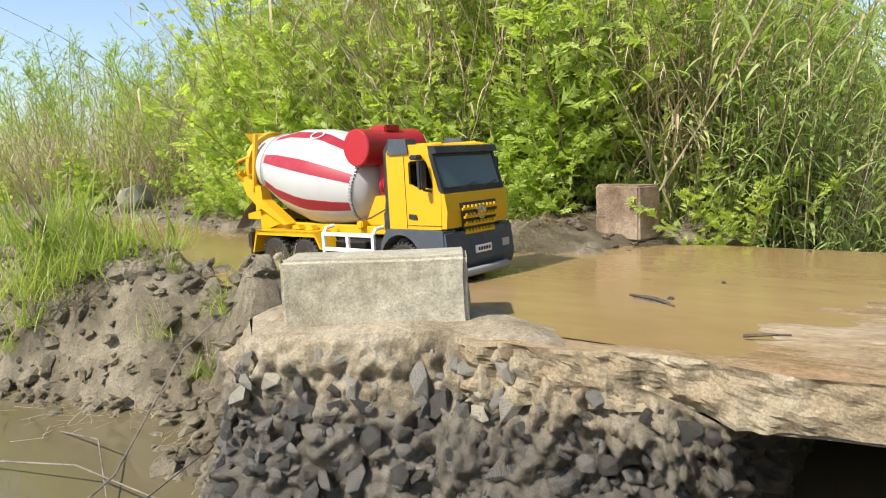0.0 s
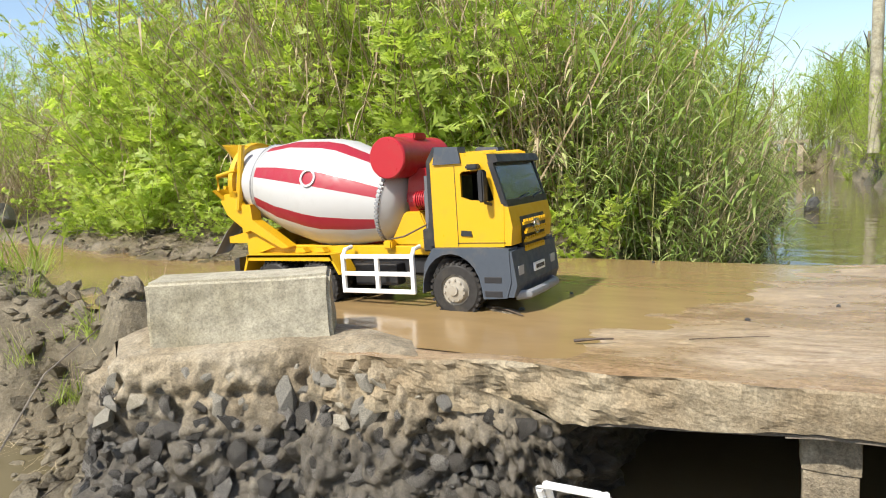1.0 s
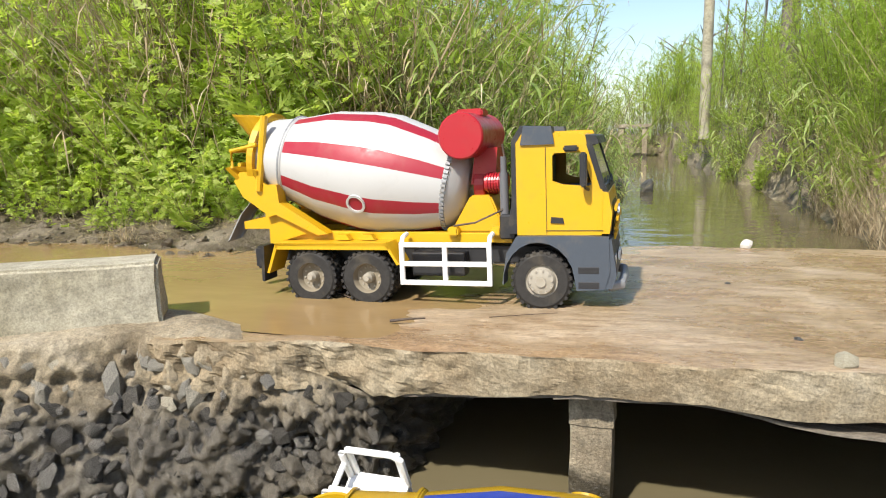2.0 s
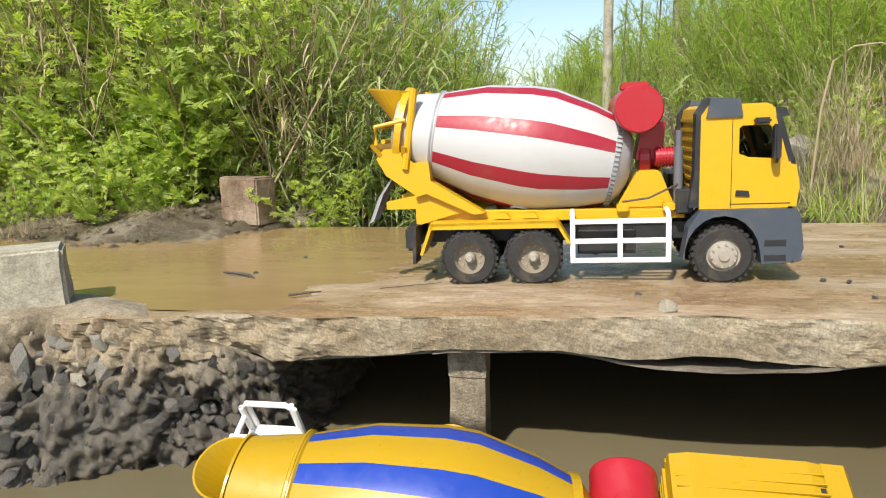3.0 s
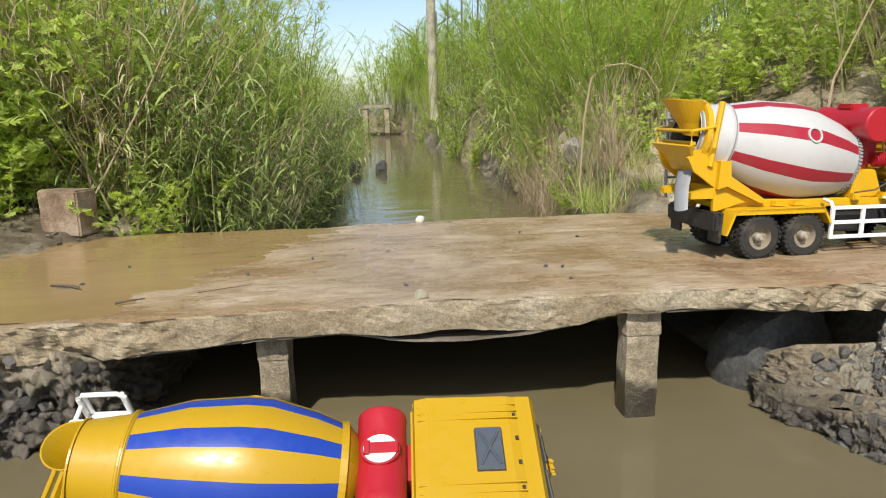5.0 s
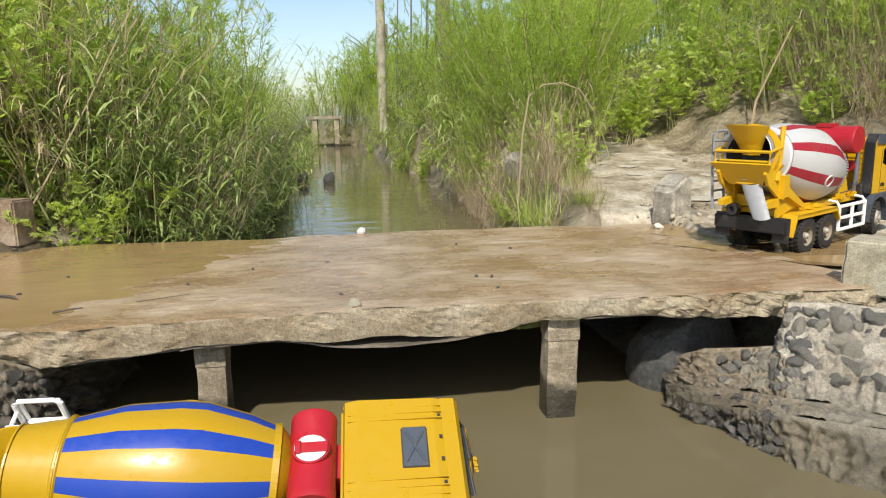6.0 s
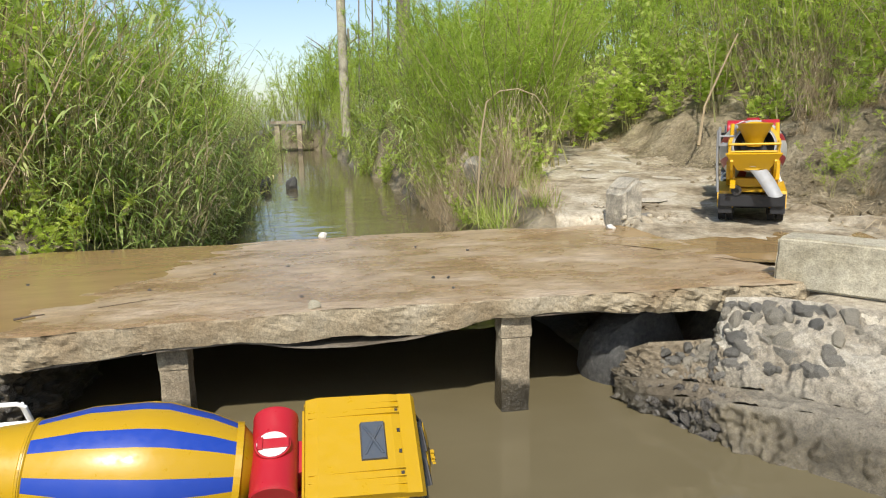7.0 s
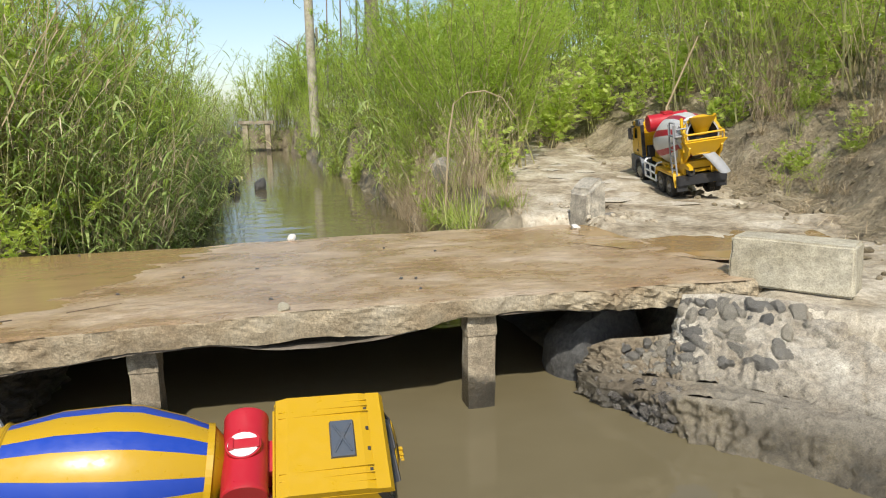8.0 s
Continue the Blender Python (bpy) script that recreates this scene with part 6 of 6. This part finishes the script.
field(DRIES, 24, (0.5, 0.95, 1.2, 4.2), (0.2, 0.42), lambda x, y: right_edge(y) - 0.04 < x < right_edge(y) + 0.18)
field(TUFTS, 8, (0.42, 0.74, 0.78, 1.5), (0.5, 0.95), lambda x, y: x > right_edge(y))
field(STRAWT, 62, (0.42, 0.80, 0.78, 1.7), (0.5, 1.05), lambda x, y: x > right_edge(y) - 0.02 and x < 0.68 + 0.16 * (y - 0.8))
field(HERBS, 12, (0.5, 0.85, 1.3, 2.0), (0.5, 0.9), lambda x, y: x > right_edge(y) + 0.02)
field(REEDS, 40, (-0.2, 0.8, 3.2, 10.2), (0.22, 0.42), lambda x, y: right_edge(y) - 0.07 < x < right_edge(y) + 0.14)
field(FEATHER, 30, (-0.2, 0.9, 2.6, 10.2), (0.22, 0.45), lambda x, y: right_edge(y) - 0.03 < x < right_edge(y) + 0.22)
field(HERBS, 30, (-0.2, 0.8, 2.0, 8.0), (0.5, 0.9), lambda x, y: right_edge(y) - 0.03 < x < right_edge(y) + 0.15)
# hillside beyond the track
field(STRAWT, 150, (1.35, 2.5, -0.1, 2.6), (0.4, 0.9), lambda x, y: x > 1.40)
field(LITTER, 200, (1.1, 2.4, -0.5, 2.2), (0.6, 1.3), lambda x, y: x > 1.24)
field(LITTER, 22, (0.9, 1.4, -0.3, 0.6), (0.35, 0.7), lambda x, y: x > 1.0 + 0.5 * max(y - 0.2, 0))
field(DRIES, 56, (1.5, 3.0, -0.3, 2.8), (0.3, 0.6), lambda x, y: x > 1.7)
field(THICKET, 62, (1.5, 4.0, 0.9, 5.0), (0.55, 1.0), lambda x, y: x > 2.1 - 0.22 * y)
field(THICKET, 22, (1.8, 3.4, -1.0, 1.2), (0.5, 0.85), lambda x, y: x > 1.95)
field(FEATHER, 36, (1.5, 2.8, 0.4, 3.2), (0.4, 0.75), lambda x, y: x > 2.0 - 0.16 * y)
field(FEATHER, 16, (0.85, 1.5, 2.0, 3.2), (0.5, 0.9), lambda x, y: x < 1.0 or y > 2.5)
field(RAGGED, 30, (1.2, 2.1, 1.9, 2.9), (0.35, 0.7), lambda x, y: x > 1.25)
field(RAGGED, 26, (1.7, 2.6, -0.2, 2.0), (0.3, 0.6), lambda x, y: x > 1.85 - 0.1 * y)
field(HERBS, 18, (1.5, 2.4, 0.2, 2.4), (0.4, 0.9), lambda x, y: x > 1.6)
for x, y, k in ((1.52, 0.86, 0.26), (1.58, 0.80, 0.22), (1.70, 1.05, 0.30)):
    grow(FEATHER, x, y, k)
# mud ridge in front of the puddle
field(TUFTS, 12, (-2.4, -1.45, -0.12, 0.05), (0.7, 1.2), lambda x, y: True)
field(TUFTS, 14, (-1.75, -1.42, -0.12, 0.02), (0.5, 0.85), lambda x, y: True)
field(TUFTS, 18, (-1.6, -0.95, -0.14, 0.05), (0.2, 0.45), lambda x, y: True)
field(LITTER, 70, (-2.2, -0.95, -0.16, 0.06), (0.3, 0.7), lambda x, y: True)
field(STRAWT, 12, (-1.6, -0.95, -0.1, 0.05), (0.25, 0.5), lambda x, y: True)
# far end of the channel and the land behind
field(THICKET, 16, (0.3, 4.0, 10.2, 13.0), (1.0, 1.6), lambda x, y: True)
field(THICKET, 22, (-3.0, 0.3, 10.3, 13.0), (0.5, 0.85), lambda x, y: True)
field(THICKET, 16, (-9.0, -3.0, 3.5, 9.0), (1.2, 1.6), lambda x, y: True)
field(THICKET, 9, (-0.65, 0.3, 10.4, 11.6), (0.9, 1.25), lambda x, y: True)
field(REEDS, 24, (-1.4, 0.4, 10.15, 10.9), (0.35, 0.6), lambda x, y: True)


def tree(x, y, h, r, label, seed, crown, droop=1.0, lean=(0.0, 0.0)):
    """A bare-trunked tree: tapered trunk, limbs, and hanging sprays of leaves."""
    q = np.random.RandomState(seed)
    root = thing("tree", label, "tree", "trees beyond the channel")
    z = float(ground_z(np.array([x]), np.array([y]))[0])
    root.location = (x, y, z)
    bm = bmesh.new()
    pts = bent((0, 0, -0.05), lean, h, q.normal(0, 0.03, 2), 7)
    tube(bm, [tuple(p_) for p_ in pts], r, 9, r * 0.35)
    limbs = []
    for k in range(crown[0]):
        f = q.uniform(0.45, 0.98)
        a = q.uniform(0, 6.283)
        o = on_line(pts, f)
        L = h * q.uniform(0.12, 0.32)
        e = o + np.array((math.cos(a) * L, math.sin(a) * L, L * q.uniform(0.2, 0.9)))
        tube(bm, [tuple(o), tuple((o + e) / 2 + (0, 0, 0.05 * L)), tuple(e)], r * 0.3, 6, r * 0.08)
        limbs.append((o, e))
    part("trunk", bm, M_BARK, root, smooth_faces=True)
    lv, lf = [], []
    for o, e in limbs:
        for k in range(crown[1]):
            g = o + (e - o) * q.uniform(0.3, 1.05)
            p_ = g + q.normal(0, 0.05 * h, 3)
            d = unit(np.array((q.normal(0, 0.6), q.normal(0, 0.6), -droop * q.uniform(0.2, 1.2))))
            for m_ in range(7):
                blade(lv, lf, p_ + d * 0.03 * h * m_, d + q.normal(0, 0.5, 3), h * q.uniform(0.03, 0.055), h * 0.006, 0.6, 2)
    raw("crown", lv, lf, M_REED, root)
    return root


tree(-4.9, 3.3, 3.0, 0.06, "old leaning tree with drooping grey-green sprays", 5, (13, 16), 1.4, (0.12, 0.0))
tree(0.74, 5.2, 2.6, 0.085, "leaning tree with a rough brown trunk and leaves", 7, (10, 20), 1.0, (-0.05, 0.0))
bm = bmesh.new()
tube(bm, [(0.2, 6.4, 0.1), (0.2, 6.4, 1.6), (0.19, 6.4, 4.2)], 0.05, 14, 0.042)
tagged(part("utility_pole", bm, M_KERB, smooth_faces=True), "pale weathered concrete pole standing among the reeds", "pole")
tree(0.45, 12.5, 1.7, 0.06, "willow with a drooping green crown far up the channel", 8, (16, 26), 1.8)
tree(0.1, 13.5, 1.5, 0.06, "willow with a drooping green crown far up the channel", 9, (16, 26), 1.8)
for k, (x, y) in enumerate(((0.50, 6.6), (0.36, 6.9), (0.62, 6.2), (0.85, 6.0), (1.0, 5.4))):
    q_ = bent((x, y, 0.0), prng.normal(0, 0.04, 2), prng.uniform(2.2, 3.2), prng.normal(0, 0.03, 2))
    twig([tuple(v) for v in q_], 0.012, "tall thin pale stalk standing among the shrubs", "tall_stalk", "stalk", M_BARK)


twig([(0.50, 1.2, -0.05), (0.515, 1.2, 0.2), (0.535, 1.2, 0.318), (0.58, 1.2, 0.352), (0.64, 1.2, 0.358), (0.70, 1.2, 0.335), (0.745, 1.2, 0.27)], 0.0034, "long dry stalk arching over the bank", "arching_stalk", "stalk", M_STRAW)
twig([(1.40, 1.42, 0.15), (1.462, 1.5, 0.296), (1.583, 1.5, 0.564)], 0.006, "pale dead cane leaning on the slope", "leaning_cane", "stalk", M_STRAW)


def motions():
    # seconds, place of the rear axles' middle, heading in degrees
    drive = [(0.0, -1.185, 0.245, -3), (0.5, -1.045, 0.238, -1), (1.0, -0.893, 0.236, 0), (1.5, -0.718, 0.226, 0), (2.0, -0.548, 0.222, 1), (3.5, 0.0, 0.192, 1), (4.0, 0.178, 0.205, 1),
             (4.5, 0.390, 0.206, 0), (5.0, 0.573, 0.225, 8), (5.2, 0.626, 0.228, 15), (6.3, 0.955, 0.43, 38), (6.5, 1.005, 0.485, 46), (7.0, 1.115, 0.635, 58), (7.5, 1.185, 0.78, 68), (8.0, 1.255, 0.97, 80)]
    T = np.array([r[0] for r in drive])
    fine = np.arange(0, 8.001, 0.1)

    def along(col):
        """A smooth line through the rows."""
        v = np.array([r[col] for r in drive])
        slope = np.gradient(v, T)
        i = np.clip(np.searchsorted(T, fine, side="right") - 1, 0, len(T) - 2)
        h = T[i + 1] - T[i]
        s = (fine - T[i]) / h
        return (2 * s**3 - 3 * s**2 + 1) * v[i] + (s**3 - 2 * s**2 + s) * h * slope[i] + (-2 * s**3 + 3 * s**2) * v[i + 1] + (s**3 - s**2) * h * slope[i + 1]
    px, py, ph = along(1), along(2), along(3)

    def support(a, b):
        on_deck = (END_L < a < END_R) and (NEAR < b < FAR)
        return float(deck_z(a, b)) if on_deck or a < END_L else float(np.interp(b, [-3, 0.0, 0.4, 0.65, 0.95, 1.4, 2.0], [0.0, -0.014, -0.014, 0.0, 0.02, 0.055, 0.10]))
    rows, spin = [], 0.0
    spins, steer = [], []
    for k, t in enumerate(fine):
        th = radians(ph[k])
        fx, fy = px[k] + FRONT * math.cos(th), py[k] + FRONT * math.sin(th)
        z0, z1 = support(px[k], py[k]), support(fx, fy)
        if px[k] < END_L:
            z0 = max(z0, -0.036)
        lean = float(np.interp(t, [6.8, 7.5, 8.0], [0, -3, -7.5]))
        rows.append((t, pose(px[k], py[k], z0 - 0.0005 * lean, lean, -math.degrees(math.atan2(z1 - z0, FRONT)), ph[k])))
        if k:
            spin += math.degrees(math.hypot(px[k] - px[k - 1], py[k] - py[k - 1]) / R_W)
        spins.append(spin)
        turn = (ph[min(k + 1, len(fine) - 1)] - ph[max(k - 1, 0)]) / 0.2
        steer.append(float(np.clip(turn * 0.5, -25, 25)))
    walk(truck, rows)
    for w, front in truck_wheels:
        at = tuple(w.location)
        walk(w, [(t, pose(*at, 0, spins[k], steer[k] if front else 0)) for k, t in enumerate(fine)])
    walk(truck_drum, [(t, pose(*DRUM_AT, 0, DRUM_TILT, 0) @ pose(0, 0, 0, 110 + 44.0 * t, 0, 0)) for t in np.arange(0, 8.001, 0.5)])


motions()
